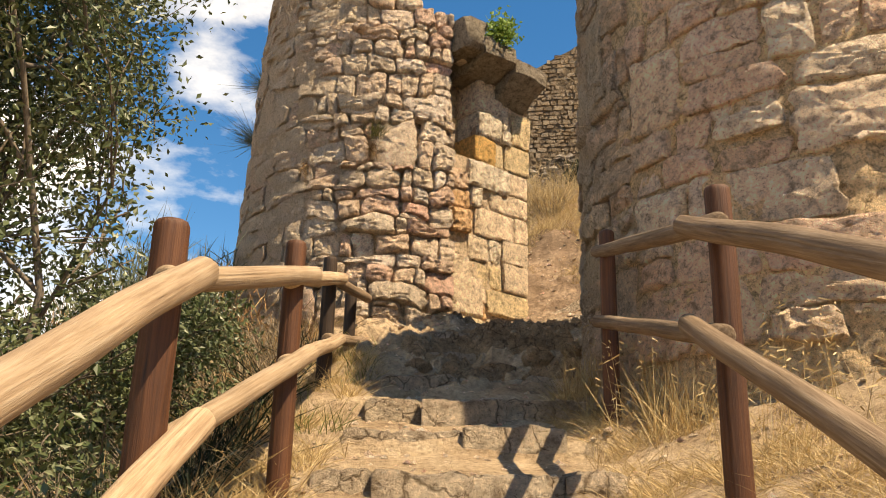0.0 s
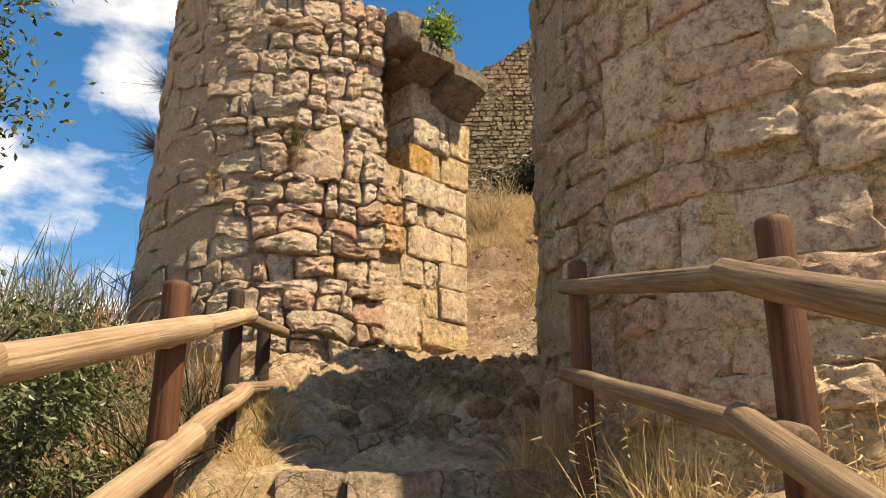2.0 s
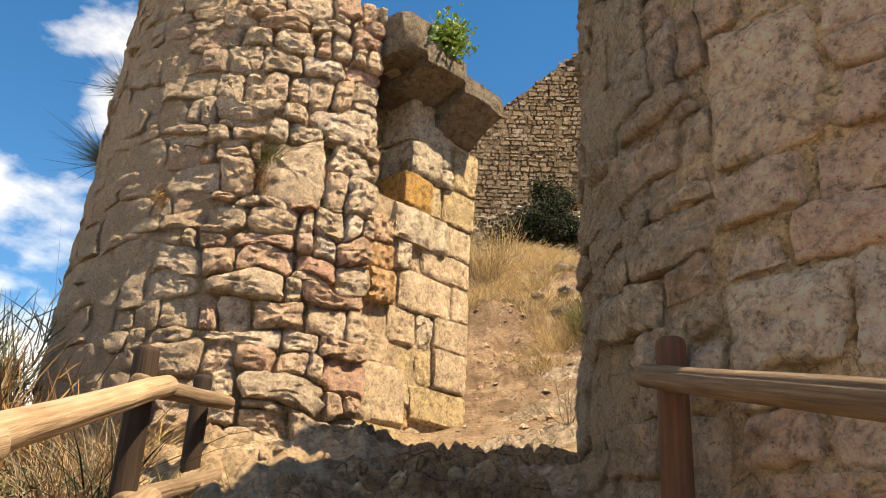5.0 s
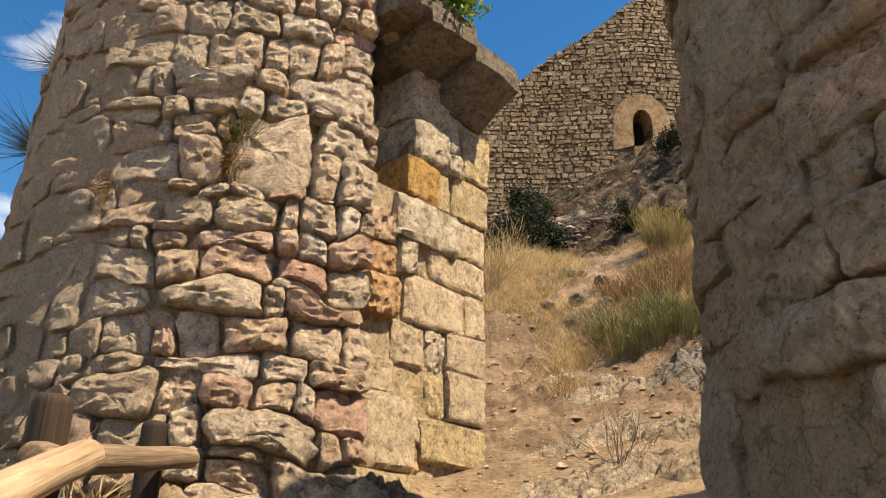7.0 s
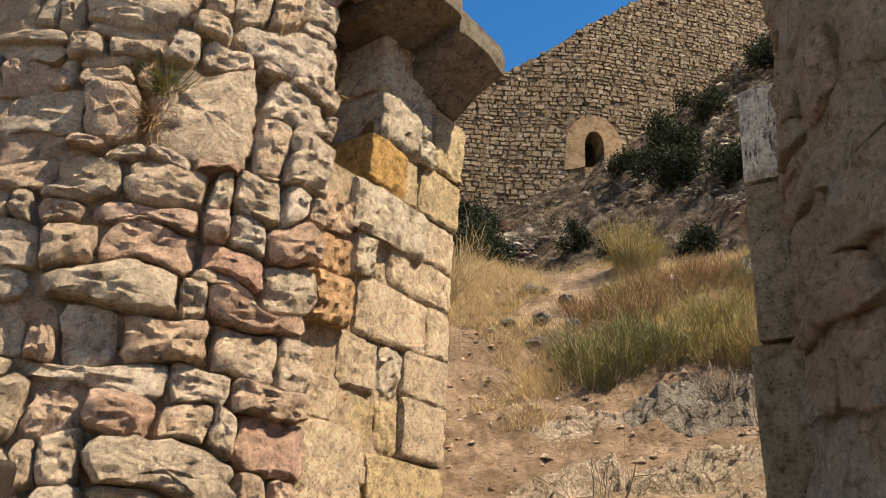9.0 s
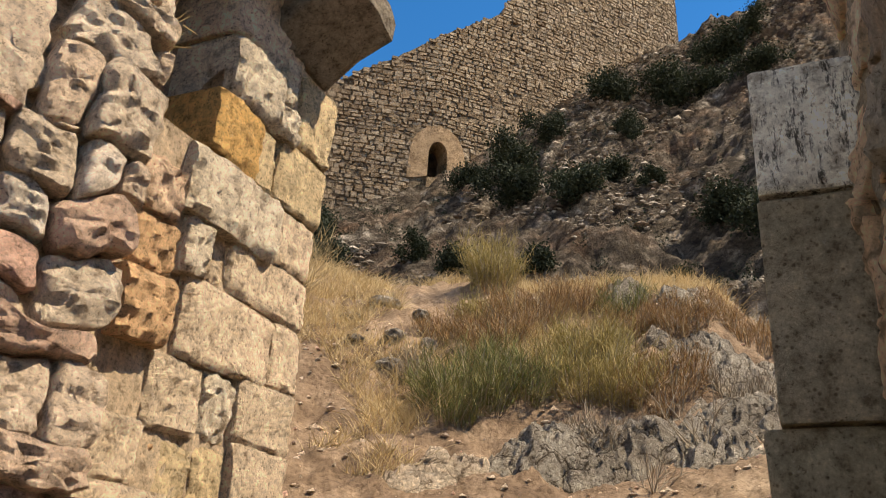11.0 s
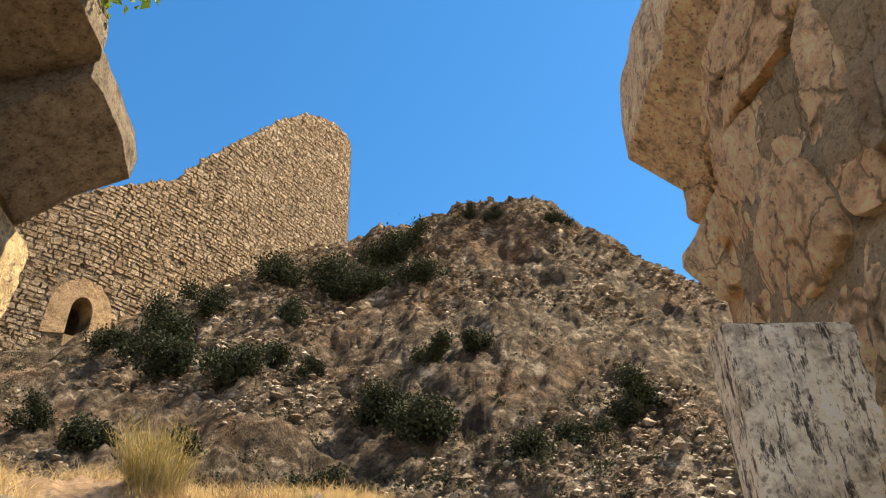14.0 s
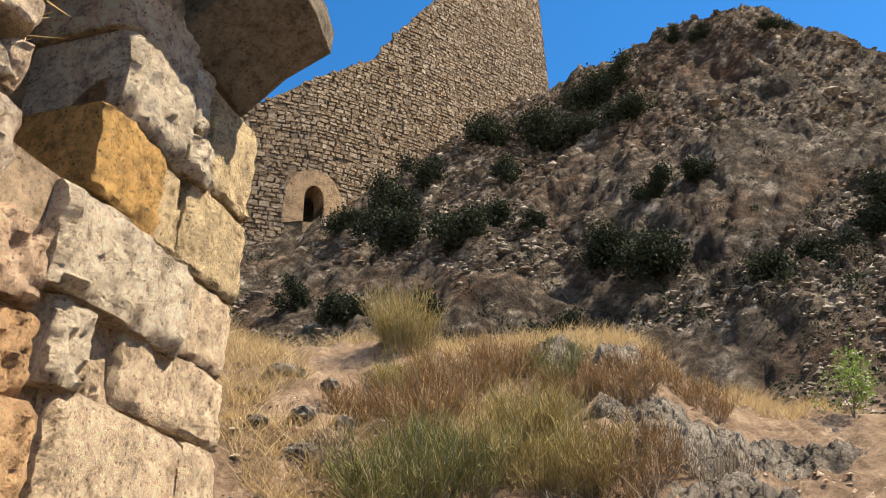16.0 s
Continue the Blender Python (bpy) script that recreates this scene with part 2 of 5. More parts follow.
M_LEDGE = stone_material("pale_bedrock", [(0.56, 0.45, 0.33), (0.62, 0.50, 0.38)], (0.34, 0.25, 0.17), 0.7, 10, 1.0, 0.2, spots=(0.16, 0.12, 0.09), cracks=0.8, crack_scale=5.0, spot_amount=0.6)
M_STEP = stone_material("step_stone", [(0.50, 0.34, 0.205), (0.56, 0.40, 0.25), (0.42, 0.28, 0.165)], (0.24, 0.165, 0.10), 0.75, 14, 0.9, spots=(0.13, 0.09, 0.06), spot_amount=0.6, cracks=0.7, crack_scale=5.0)


def ground_material():
    m, n, l, b = material("dry_earth_and_rock")
    geo = n.new("ShaderNodeNewGeometry")
    pos = geo.outputs["Position"]
    sep = n.new("ShaderNodeSeparateXYZ")
    l.new(geo.outputs["Normal"], sep.inputs["Vector"])
    psep = n.new("ShaderNodeSeparateXYZ")
    l.new(pos, psep.inputs["Vector"])
    soil_n = noise_node(n, l, pos, 3.0, 8, 0.7)
    soil = ramp_node(n, [(0.30, (0.20, 0.13, 0.08)), (0.45, (0.36, 0.26, 0.165)), (0.7, (0.52, 0.40, 0.27))])
    l.new(soil_n.outputs["Fac"], soil.inputs["Fac"])
    # far hillside: broken grey limestone with red earth and scrub
    rock_n = noise_node(n, l, pos, 0.7, 12, 0.78)
    rock = ramp_node(n, [(0.36, (0.042, 0.032, 0.024)), (0.46, (0.13, 0.10, 0.075)), (0.55, (0.23, 0.19, 0.15)), (0.64, (0.52, 0.46, 0.39))])
    l.new(rock_n.outputs["Fac"], rock.inputs["Fac"])
    red_n = noise_node(n, l, pos, 0.13, 6, 0.6)
    red_r = ramp_node(n, [(0.52, (0, 0, 0)), (0.68, (1, 1, 1))])
    l.new(red_n.outputs["Fac"], red_r.inputs["Fac"])
    red_f = n.new("ShaderNodeMath")
    red_f.operation = "MULTIPLY"
    red_f.inputs[1].default_value = 0.65
    l.new(red_r.outputs["Color"], red_f.inputs[0])
    rock2 = mix_node(n, l, "MIX", red_f.outputs["Value"], rock.outputs["Color"], (0.20, 0.105, 0.055))
    gr_n = noise_node(n, l, pos, 3.6, 8, 0.75)
    gr_r = ramp_node(n, [(0.36, (0.35, 0.34, 0.33)), (0.66, (1.7, 1.68, 1.65))])
    l.new(gr_n.outputs["Fac"], gr_r.inputs["Fac"])
    rock3 = mix_node(n, l, "MULTIPLY", 0.9, rock2.outputs["Color"], gr_r.outputs["Color"])
    cell = n.new("ShaderNodeTexVoronoi")
    cell.inputs["Scale"].default_value = 1.5
    cell.inputs["Randomness"].default_value = 1.0
    warp = mix_node(n, l, "ADD", 0.5, pos, gr_n.outputs["Color"])
    l.new(warp.outputs["Color"], cell.inputs["Vector"])
    cell_r = ramp_node(n, [(0.05, (1.6, 1.55, 1.5)), (0.35, (1.0, 1.0, 1.0)), (0.6, (0.35, 0.33, 0.3))])
    l.new(cell.outputs["Distance"], cell_r.inputs["Fac"])
    rock3 = mix_node(n, l, "MULTIPLY", 0.8, rock3.outputs["Color"], cell_r.outputs["Color"])
    hgt = n.new("ShaderNodeMapRange")
    hgt.inputs["From Min"].default_value = 8.2
    hgt.inputs["From Max"].default_value = 10.0
    l.new(psep.outputs["Z"], hgt.inputs["Value"])
    fine = noise_node(n, l, pos, 26.0, 8, 0.75)
    fine_r = ramp_node(n, [(0.36, (0.45, 0.42, 0.4)), (0.5, (1, 1, 1)), (0.66, (1.35, 1.35, 1.35))])
    l.new(fine.outputs["Fac"], fine_r.inputs["Fac"])
    beyond = n.new("ShaderNodeMapRange")
    beyond.inputs["From Min"].default_value = 8.6
    beyond.inputs["From Max"].default_value = 10.6
    l.new(psep.outputs["Y"], beyond.inputs["Value"])
    brown = ramp_node(n, [(0.30, (0.11, 0.072, 0.045)), (0.5, (0.22, 0.148, 0.095)), (0.7, (0.36, 0.26, 0.175))])
    l.new(soil_n.outputs["Fac"], brown.inputs["Fac"])
    soil_mix = mix_node(n, l, "MIX", beyond.outputs["Result"], soil.outputs["Color"], brown.outputs["Color"])
    soil2 = mix_node(n, l, "MULTIPLY", 0.8, soil_mix.outputs["Color"], fine_r.outputs["Color"])
    col = mix_node(n, l, "MIX", hgt.outputs["Result"], soil2.outputs["Color"], rock3.outputs["Color"])
    l.new(col.outputs["Color"], b.inputs["Base Color"])
    b.inputs["Roughness"].default_value = 0.95
    b.inputs["Specular IOR Level"].default_value = 0.15
    bp = n.new("ShaderNodeBump")
    bp.inputs["Strength"].default_value = 0.9
    bp.inputs["Distance"].default_value = 0.04
    l.new(fine.outputs["Fac"], bp.inputs["Height"])
    bp2 = n.new("ShaderNodeBump")
    bp2.inputs["Strength"].default_value = 1.0
    bp2.inputs["Distance"].default_value = 0.9
    fr = n.new("ShaderNodeMath")
    fr.operation = "MULTIPLY"
    l.new(gr_n.outputs["Fac"], fr.inputs[0])
    l.new(hgt.outputs["Result"], fr.inputs[1])
    l.new(fr.outputs["Value"], bp2.inputs["Height"])
    l.new(bp.outputs["Normal"], bp2.inputs["Normal"])
    l.new(bp2.outputs["Normal"], b.inputs["Normal"])
    return m


M_GROUND = ground_material()


def wood_material(name, tones, crack, rough=0.7, along=(1, 1, 1)):
    m, n, l, b = material(name)
    tc = n.new("ShaderNodeTexCoord").outputs["Object"]
    rnd = n.new("ShaderNodeObjectInfo").outputs["Random"]
    g = noise_node(n, l, tc, 9.0, 7, 0.7, (7.5, 7.5, 0.22))
    r = ramp_node(n, [(0.30, crack), (0.335, tones[0]), (0.50, tones[1]), (0.68, tones[2])])
    l.new(g.outputs["Fac"], r.inputs["Fac"])
    blot = noise_node(n, l, tc, 2.0, 4, 0.6)
    br = ramp_node(n, [(0.3, (0.6, 0.55, 0.5)), (0.7, (1.15, 1.12, 1.1))])
    l.new(blot.outputs["Fac"], br.inputs["Fac"])
    c = mix_node(n, l, "MULTIPLY", 0.7, r.outputs["Color"], br.outputs["Color"])
    hs = n.new("ShaderNodeHueSaturation")
    mr = n.new("ShaderNodeMapRange")
    mr.inputs["To Min"].default_value = 0.85
    mr.inputs["To Max"].default_value = 1.12
    l.new(rnd, mr.inputs["Value"])
    l.new(mr.outputs["Result"], hs.inputs["Value"])
    l.new(c.outputs["Color"], hs.inputs["Color"])
    l.new(hs.outputs["Color"], b.inputs["Base Color"])
    b.inputs["Roughness"].default_value = rough
    b.inputs["Specular IOR Level"].default_value = 0.35
    bp = n.new("ShaderNodeBump")
    bp.inputs["Strength"].default_value = 0.6
    bp.inputs["Distance"].default_value = 0.012
    l.new(g.outputs["Fac"], bp.inputs["Height"])
    l.new(bp.outputs["Normal"], b.inputs["Normal"])
    return m


M_POST = wood_material("stained_pine", [(0.055, 0.021, 0.009), (0.095, 0.036, 0.015), (0.145, 0.058, 0.024)], (0.02, 0.01, 0.006), 0.6)
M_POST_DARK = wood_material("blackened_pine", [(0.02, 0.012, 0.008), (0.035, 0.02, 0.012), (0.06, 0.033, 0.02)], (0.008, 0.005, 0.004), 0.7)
M_RAIL = wood_material("weathered_pine", [(0.25, 0.165, 0.10), (0.36, 0.26, 0.165), (0.47, 0.37, 0.26)], (0.05, 0.03, 0.018), 0.8)


# dark wood of the last bay; on the right fence, painted-in shade
M_RAIL_DARK_SHADED = wood_material("weathered_shaded_pine", [(0.11, 0.072, 0.045), (0.19, 0.132, 0.085), (0.30, 0.23, 0.16)], (0.03, 0.02, 0.013), 0.85)


def leaf_material(name, tones, rough=0.55, trans=0.15):
    m, n, l, b = material(name)
    rnd = n.new("ShaderNodeNewGeometry").outputs["Random Per Island"]
    r = ramp_node(n, [(i / (len(tones) - 1), c) for i, c in enumerate(tones)])
    l.new(rnd, r.inputs["Fac"])
    l.new(r.outputs["Color"], b.inputs["Base Color"])
    b.inputs["Roughness"].default_value = rough
    b.inputs["Specular IOR Level"].default_value = 0.3
    t = n.new("ShaderNodeBsdfTranslucent")
    l.new(r.outputs["Color"], t.inputs["Color"])
    mx = n.new("ShaderNodeMixShader")
    mx.inputs["Fac"].default_value = trans
    l.new(b.outputs["BSDF"], mx.inputs[1])
    l.new(t.outputs["BSDF"], mx.inputs[2])
    l.new(mx.outputs["Shader"], n["Material Output"].inputs["Surface"])
    return m


M_OAK_LEAF = leaf_material("oak_leaf", [(0.04, 0.06, 0.02), (0.07, 0.09, 0.035), (0.11, 0.13, 0.06), (0.17, 0.18, 0.10)], 0.4)
M_DARK_LEAF = leaf_material("scrub_leaf", [(0.012, 0.017, 0.009), (0.021, 0.029, 0.014), (0.032, 0.038, 0.02)], 0.9)
M_BROOM = leaf_material("broom_green", [(0.07, 0.085, 0.022), (0.12, 0.13, 0.035), (0.20, 0.18, 0.06), (0.14, 0.13, 0.045), (0.28, 0.22, 0.09)], 0.8)
M_HEATH = leaf_material("dry_heather", [(0.16, 0.075, 0.03), (0.24, 0.125, 0.05), (0.33, 0.20, 0.08), (0.10, 0.06, 0.028), (0.40, 0.27, 0.12)], 0.8)
M_YELLOW = leaf_material("yellow_broom", [(0.16, 0.12, 0.035), (0.26, 0.20, 0.06), (0.36, 0.28, 0.10), (0.20, 0.15, 0.05), (0.44, 0.34, 0.14)], 0.8)
M_STRAW = leaf_material("dry_grass", [(0.42, 0.29, 0.13), (0.56, 0.41, 0.20), (0.64, 0.50, 0.29), (0.42, 0.30, 0.14), (0.30, 0.20, 0.09)], 0.7, 0.25)
M_GREY_TWIG = leaf_material("grey_twig", [(0.26, 0.20, 0.14), (0.34, 0.28, 0.2), (0.18, 0.13, 0.09)], 0.9, 0.0)
M_FRESH = leaf_material("fresh_leaf", [(0.12, 0.2, 0.03), (0.18, 0.27, 0.05), (0.25, 0.33, 0.08)], 0.5, 0.3)
M_SILVER = leaf_material("silver_leaf", [(0.07, 0.085, 0.05), (0.11, 0.125, 0.075), (0.15, 0.16, 0.11)], 0.5, 0.2)
M_BARK = wood_material("bark", [(0.10, 0.08, 0.06), (0.16, 0.13, 0.10), (0.2, 0.17, 0.13)], (0.04, 0.03, 0.02), 0.9)
M_IRON, _n, _l, _b = material("dark_iron")
_b.inputs["Base Color"].default_value = (0.03, 0.025, 0.02, 1)
_b.inputs["Roughness"].default_value = 0.7


# ---- building helpers ----
def mesh_object(name, verts, faces, mat, parent=None, smooth=True):
    me = bpy.data.meshes.new(name)
    me.from_pydata([tuple(v) for v in verts], [], faces)
    if smooth:
        me.polygons.foreach_set("use_smooth", [True] * len(me.polygons))
    me.materials.append(mat)
    me.update()
    ob = new(name, me)
    ob.parent = parent
    return ob


def part(name, bm, mat, parent, label=""):
    me = bpy.data.meshes.new(name)
    bm.to_mesh(me)
    bm.free()
    me.polygons.foreach_set("use_smooth", [True] * len(me.polygons))
    me.materials.append(mat)
    ob = new(name, me)
    ob.parent = parent
    if label:
        tagged(ob, label)
    return ob


def fast_mesh(name, verts, faces, mat, parent=None, smooth=False):
    """A mesh from arrays of corners and equal-sided faces."""
    v = np.asarray(verts, dtype=np.float32)
    f = np.asarray(faces, dtype=np.int32)
    me = bpy.data.meshes.new(name)
    me.vertices.add(len(v))
    me.vertices.foreach_set("co", v.ravel())
    k = f.shape[1]
    me.loops.add(f.size)
    me.loops.foreach_set("vertex_index", f.ravel())
    me.polygons.add(len(f))
    me.polygons.foreach_set("loop_start", np.arange(0, f.size, k, dtype=np.int32))
    me.polygons.foreach_set("use_smooth", np.full(len(f), smooth))
    me.update(calc_edges=True)
    me.validate()
    me.materials.append(mat)
    ob = new(name, me)
    ob.parent = parent
    return ob


def empty(name, at, label, category, group="", kind=""):
    ob = new(name)
    ob.location = at
    return tagged(ob, label, category, group, kind)


rng = np.random.default_rng(7)
LATTICE = rng.random((256, 256))


def value_noise(x, y):
    xi, yi = np.floor(x).astype(int), np.floor(y).astype(int)
    fx, fy = x - xi, y - yi
    fx, fy = fx * fx * (3 - 2 * fx), fy * fy * (3 - 2 * fy)
    a, b = LATTICE[xi & 255, yi & 255], LATTICE[(xi + 1) & 255, yi & 255]
    c, d = LATTICE[xi & 255, (yi + 1) & 255], LATTICE[(xi + 1) & 255, (yi + 1) & 255]
    return (a * (1 - fx) + b * fx) * (1 - fy) + (c * (1 - fx) + d * fx) * fy - 0.5


def fbm(x, y, octaves=5, gain=0.5):
    out, amp = 0 * x, 1.0
    for i in range(octaves):
        out = out + amp * value_noise(x * 2 ** i + 17.3 * i, y * 2 ** i + 5.1 * i)
        amp *= gain
    return out


def smooth(a, b, x):
    t = np.clip((x - a) / (b - a), 0, 1)
    return t * t * (3 - 2 * t)


# ---- the ground ----
CX, CY, CZ = 0.13, 7.27, 4.3
TOWER_C, TOWER_R = (-0.95, 10.78), 1.82
BASTION_C, BASTION_R = (2.95, 6.25), 1.87


def ground_z(x, y):
    x, y = np.asarray(x, float), np.asarray(y, float)
    zp = np.interp(y, (-60, -5, 0, 1.1, 2.43, 3.3, 4.43, 4.47, 5.12, 5.16, 5.87, 5.92, 7, 8, 9, 9.87, 12.2, 20, 60),
                   (-12, -1.5, 0, 0.44, 0.98, 1.25, 1.42, 1.53, 1.68, 1.80, 1.93, 2.07, 2.46, 2.93, 3.26, 3.55, 4.5, 5.0, 3))
    bank = np.clip(x - 0.85, 0, 2.0) * 0.42 * smooth(8.5, 5.5, y)
    left = -np.clip(-0.95 - x, 0, 6.0) * 0.42 - np.clip(-6.95 - x, 0, 80) * 0.12
    near = zp + bank + left
    near = near + 0.05 * fbm(x * 1.7, y * 1.7, 5) * (1 + 1.2 * smooth(0.7, 1.2, np.abs(x))) + (0.20 * fbm(x * 2.3 + 9, y * 2.3, 6, 0.6) + 0.10 * np.abs(fbm(x * 5.0, y * 6.0, 4, 0.6))) * smooth(5.95, 6.5, y)
    dx, dy = x - CX, y - CY
    r = np.hypot(dx, dy)
    az = np.degrees(np.arctan2(dx, dy))
    k = np.interp(az, (0, 47, 50.4, 55.5, 61, 80), (1.0, 0.98, 0.80, 0.66, 0.60, 0.5))
    knoll = np.interp(r, (0, 2, 2.8, 4, 5.2, 6, 6.85, 7.6, 8.8, 9.8, 11, 14), (2.6, 3.15, 3.55, 4.15, 4.8, 5.4, 6.1, 6.7, 7.45, 7.85, 7.7, 6.6))
    knoll = np.where(knoll > CZ, CZ + (knoll - CZ) * k, knoll)
    lump = fbm(x * 1.1, y * 1.1, 6, 0.55)
    knoll = knoll + (0.22 * lump + 0.10 * np.abs(fbm(x * 3.1, y * 3.1, 4)) + 0.09 * fbm(x * 6, y * 6, 4, 0.6)) * smooth(2.2, 5.5, r)
    crest = np.interp(az, (-40, -20, -8, 0, 8, 16, 23, 30, 37, 43, 46, 49.2, 52.5, 56.6, 58.6, 61, 63.8, 68.2, 71, 80, 100, 130),
                      (0, 4, 12, 20, 23.4, 25.6, 28.3, 32.5, 35.6, 37.4, 38.5, 39.5, 39.6, 39.5, 39.2, 38.5, 37.0, 34.8, 33.1, 28, 14, 0))
    rc = np.interp(az, (8, 16, 23, 37, 43, 50, 70), (43.3, 43.5, 44.5, 51.5, 55.5, 55, 52))
    t = np.clip((r - 13) / (rc - 13), 0, 1)
    bulge = np.interp(t, (0, 0.2, 0.5, 0.8, 0.93, 1), (0, 0.34, 0.66, 0.88, 0.965, 1))
    el = 9 + (crest - 9) * bulge
    far = CZ + np.minimum(r, rc) * np.tan(np.radians(el)) - np.clip(r - rc, 0, 400) * 0.25
    crag = fbm(x * 0.16, y * 0.16, 7, 0.55)
    ridge = np.abs(fbm(x * 0.45 + 3, y * 0.45, 5, 0.6))
    far = far + (2.4 * crag - 1.6 * ridge + 0.5) * smooth(14, 26, r) * np.interp(crest, (0, 12, 25, 38), (0.2, 0.4, 0.5, 1)) * (1 - 0.8 * smooth(0.9, 1, t) * smooth(47, 42, az))
    far = far + (0.55 * fbm(x * 1.1, y * 1.1, 3, 0.6) - 0.6 * np.abs(fbm(x * 0.9 + 5, y * 0.9, 4, 0.6)) + 0.22 * fbm(x * 3.3, y * 3.3, 3, 0.6)) * smooth(15, 24, r) * smooth(70, 58, r)
    w12 = smooth(11.5, 14.0, r)
    hill = knoll * (1 - w12) + far * w12
    side = smooth(-4, 12, az) * smooth(140, 100, az)
    side = np.where(r > 14, smooth(-14, 2, az) * smooth(140, 100, az), side)
    w = side * smooth(1.0, 2.6, r) * np.where(y < 7.3, smooth(4, 9, r), 1)
    z = near * (1 - w) + hill * w
    return np.where(r > 150, z * smooth(900, 150, r) - 25 * smooth(150, 900, r), z)


def build_ground():
    az = np.radians(np.concatenate([np.arange(-52, 76, 0.26), np.arange(76, 308, 2.0)]))
    rad = [0.0]
    r = 0.15
    while r < 3500:
        rad.append(r)
        r += min(max(0.035, r * 0.013), 0.34) if r < 75 else r * 0.06
    rad = np.array(rad)
    A, Rr = np.meshgrid(az, rad)
    ox, oy = 0.0, 6.6
    X, Y = ox + Rr * np.sin(A), oy + Rr * np.cos(A)
    Z = ground_z(X, Y)
    nr, na = X.shape
    idx = np.arange(nr * na).reshape(nr, na)
    nxt = np.roll(idx, -1, axis=1)
    faces = np.stack([idx[:-1], idx[1:], nxt[1:], nxt[:-1]], axis=-1).reshape(-1, 4)[:, ::-1]
    ob = fast_mesh("ground", np.stack([X, Y, Z], -1).reshape(-1, 3), faces, M_GROUND, smooth=True)
    return tagged(ob, "dry stony hillside of earth, rock and trodden path", "ground", kind="structure")


build_ground()


def gz(x, y):
    return float(ground_z(np.array([x]), np.array([y]))[0])


# ---- masonry ----
def clip_poly(poly, px, py, nx, ny):
    """The part of a polygon on the side of the line through p that n points away from."""
    out = []
    for i in range(len(poly)):
        a, b = poly[i], poly[(i + 1) % len(poly)]
        da = (a[0] - px) * nx + (a[1] - py) * ny
        db = (b[0] - px) * nx + (b[1] - py) * ny
        if da <= 0:
            out.append(a)
        if da * db < 0:
            t = da / (da - db)
            out.append((a[0] + t * (b[0] - a[0]), a[1] + t * (b[1] - a[1])))
    return out


def stone_cells(rnd, u0, u1, z0, z1, course, width, wild=0.3, keep=None):
    """Irregular stones in rough courses over a rectangle, as polygons."""
    asp = width / course
    sites = []
    z, row = z0 - course, 0
    while z < z1 + course:
        h = course * rnd.uniform(0.6, 1.45)
        u = u0 - width * rnd.uniform(0.4, 1.4)
        while u < u1 + width:
            w = width * rnd.choice((0.4, 0.6, 0.85, 1.0, 1.25, 1.6)) * rnd.uniform(0.85, 1.15)
            sites.append(((u + w / 2) / asp, z + h / 2 + rnd.uniform(-wild, wild) * h))
            u += w
        z += h
        row += 1
    pts = np.array(sites)
    cells = []
    for i, (a, b) in enumerate(sites):
        if not (u0 - width < a * asp < u1 + width):
            continue
        d = (pts[:, 0] - a) ** 2 + (pts[:, 1] - b) ** 2
        near = np.argsort(d)[1:18]
        s = course * 2.4
        poly = [(a - s, b - s), (a + s, b - s), (a + s, b + s), (a - s, b + s)]
        for j in near:
            c, e = sites[j]
            poly = clip_poly(poly, (a + c) / 2, (b + e) / 2, c - a, e - b)
            if len(poly) < 3:
                break
        poly = [(p * asp, q) for p, q in poly]
        for px, py, nx, ny in ((u0, 0, -1, 0), (u1, 0, 1, 0), (0, z0, 0, -1), (0, z1, 0, 1)):
            poly = clip_poly(poly, px, py, nx, ny)
            if len(poly) < 3:
                break
        if len(poly) < 3:
            continue
        area = 0.5 * abs(sum(poly[k][0] * poly[(k + 1) % len(poly)][1] - poly[(k + 1) % len(poly)][0] * poly[k][1] for k in range(len(poly))))
        cu, cz = sum(p[0] for p in poly) / len(poly), sum(p[1] for p in poly) / len(poly)
        if area < 0.12 * course * width or (keep and not keep(cu, cz)):
            continue
        cells.append(poly)
    return cells


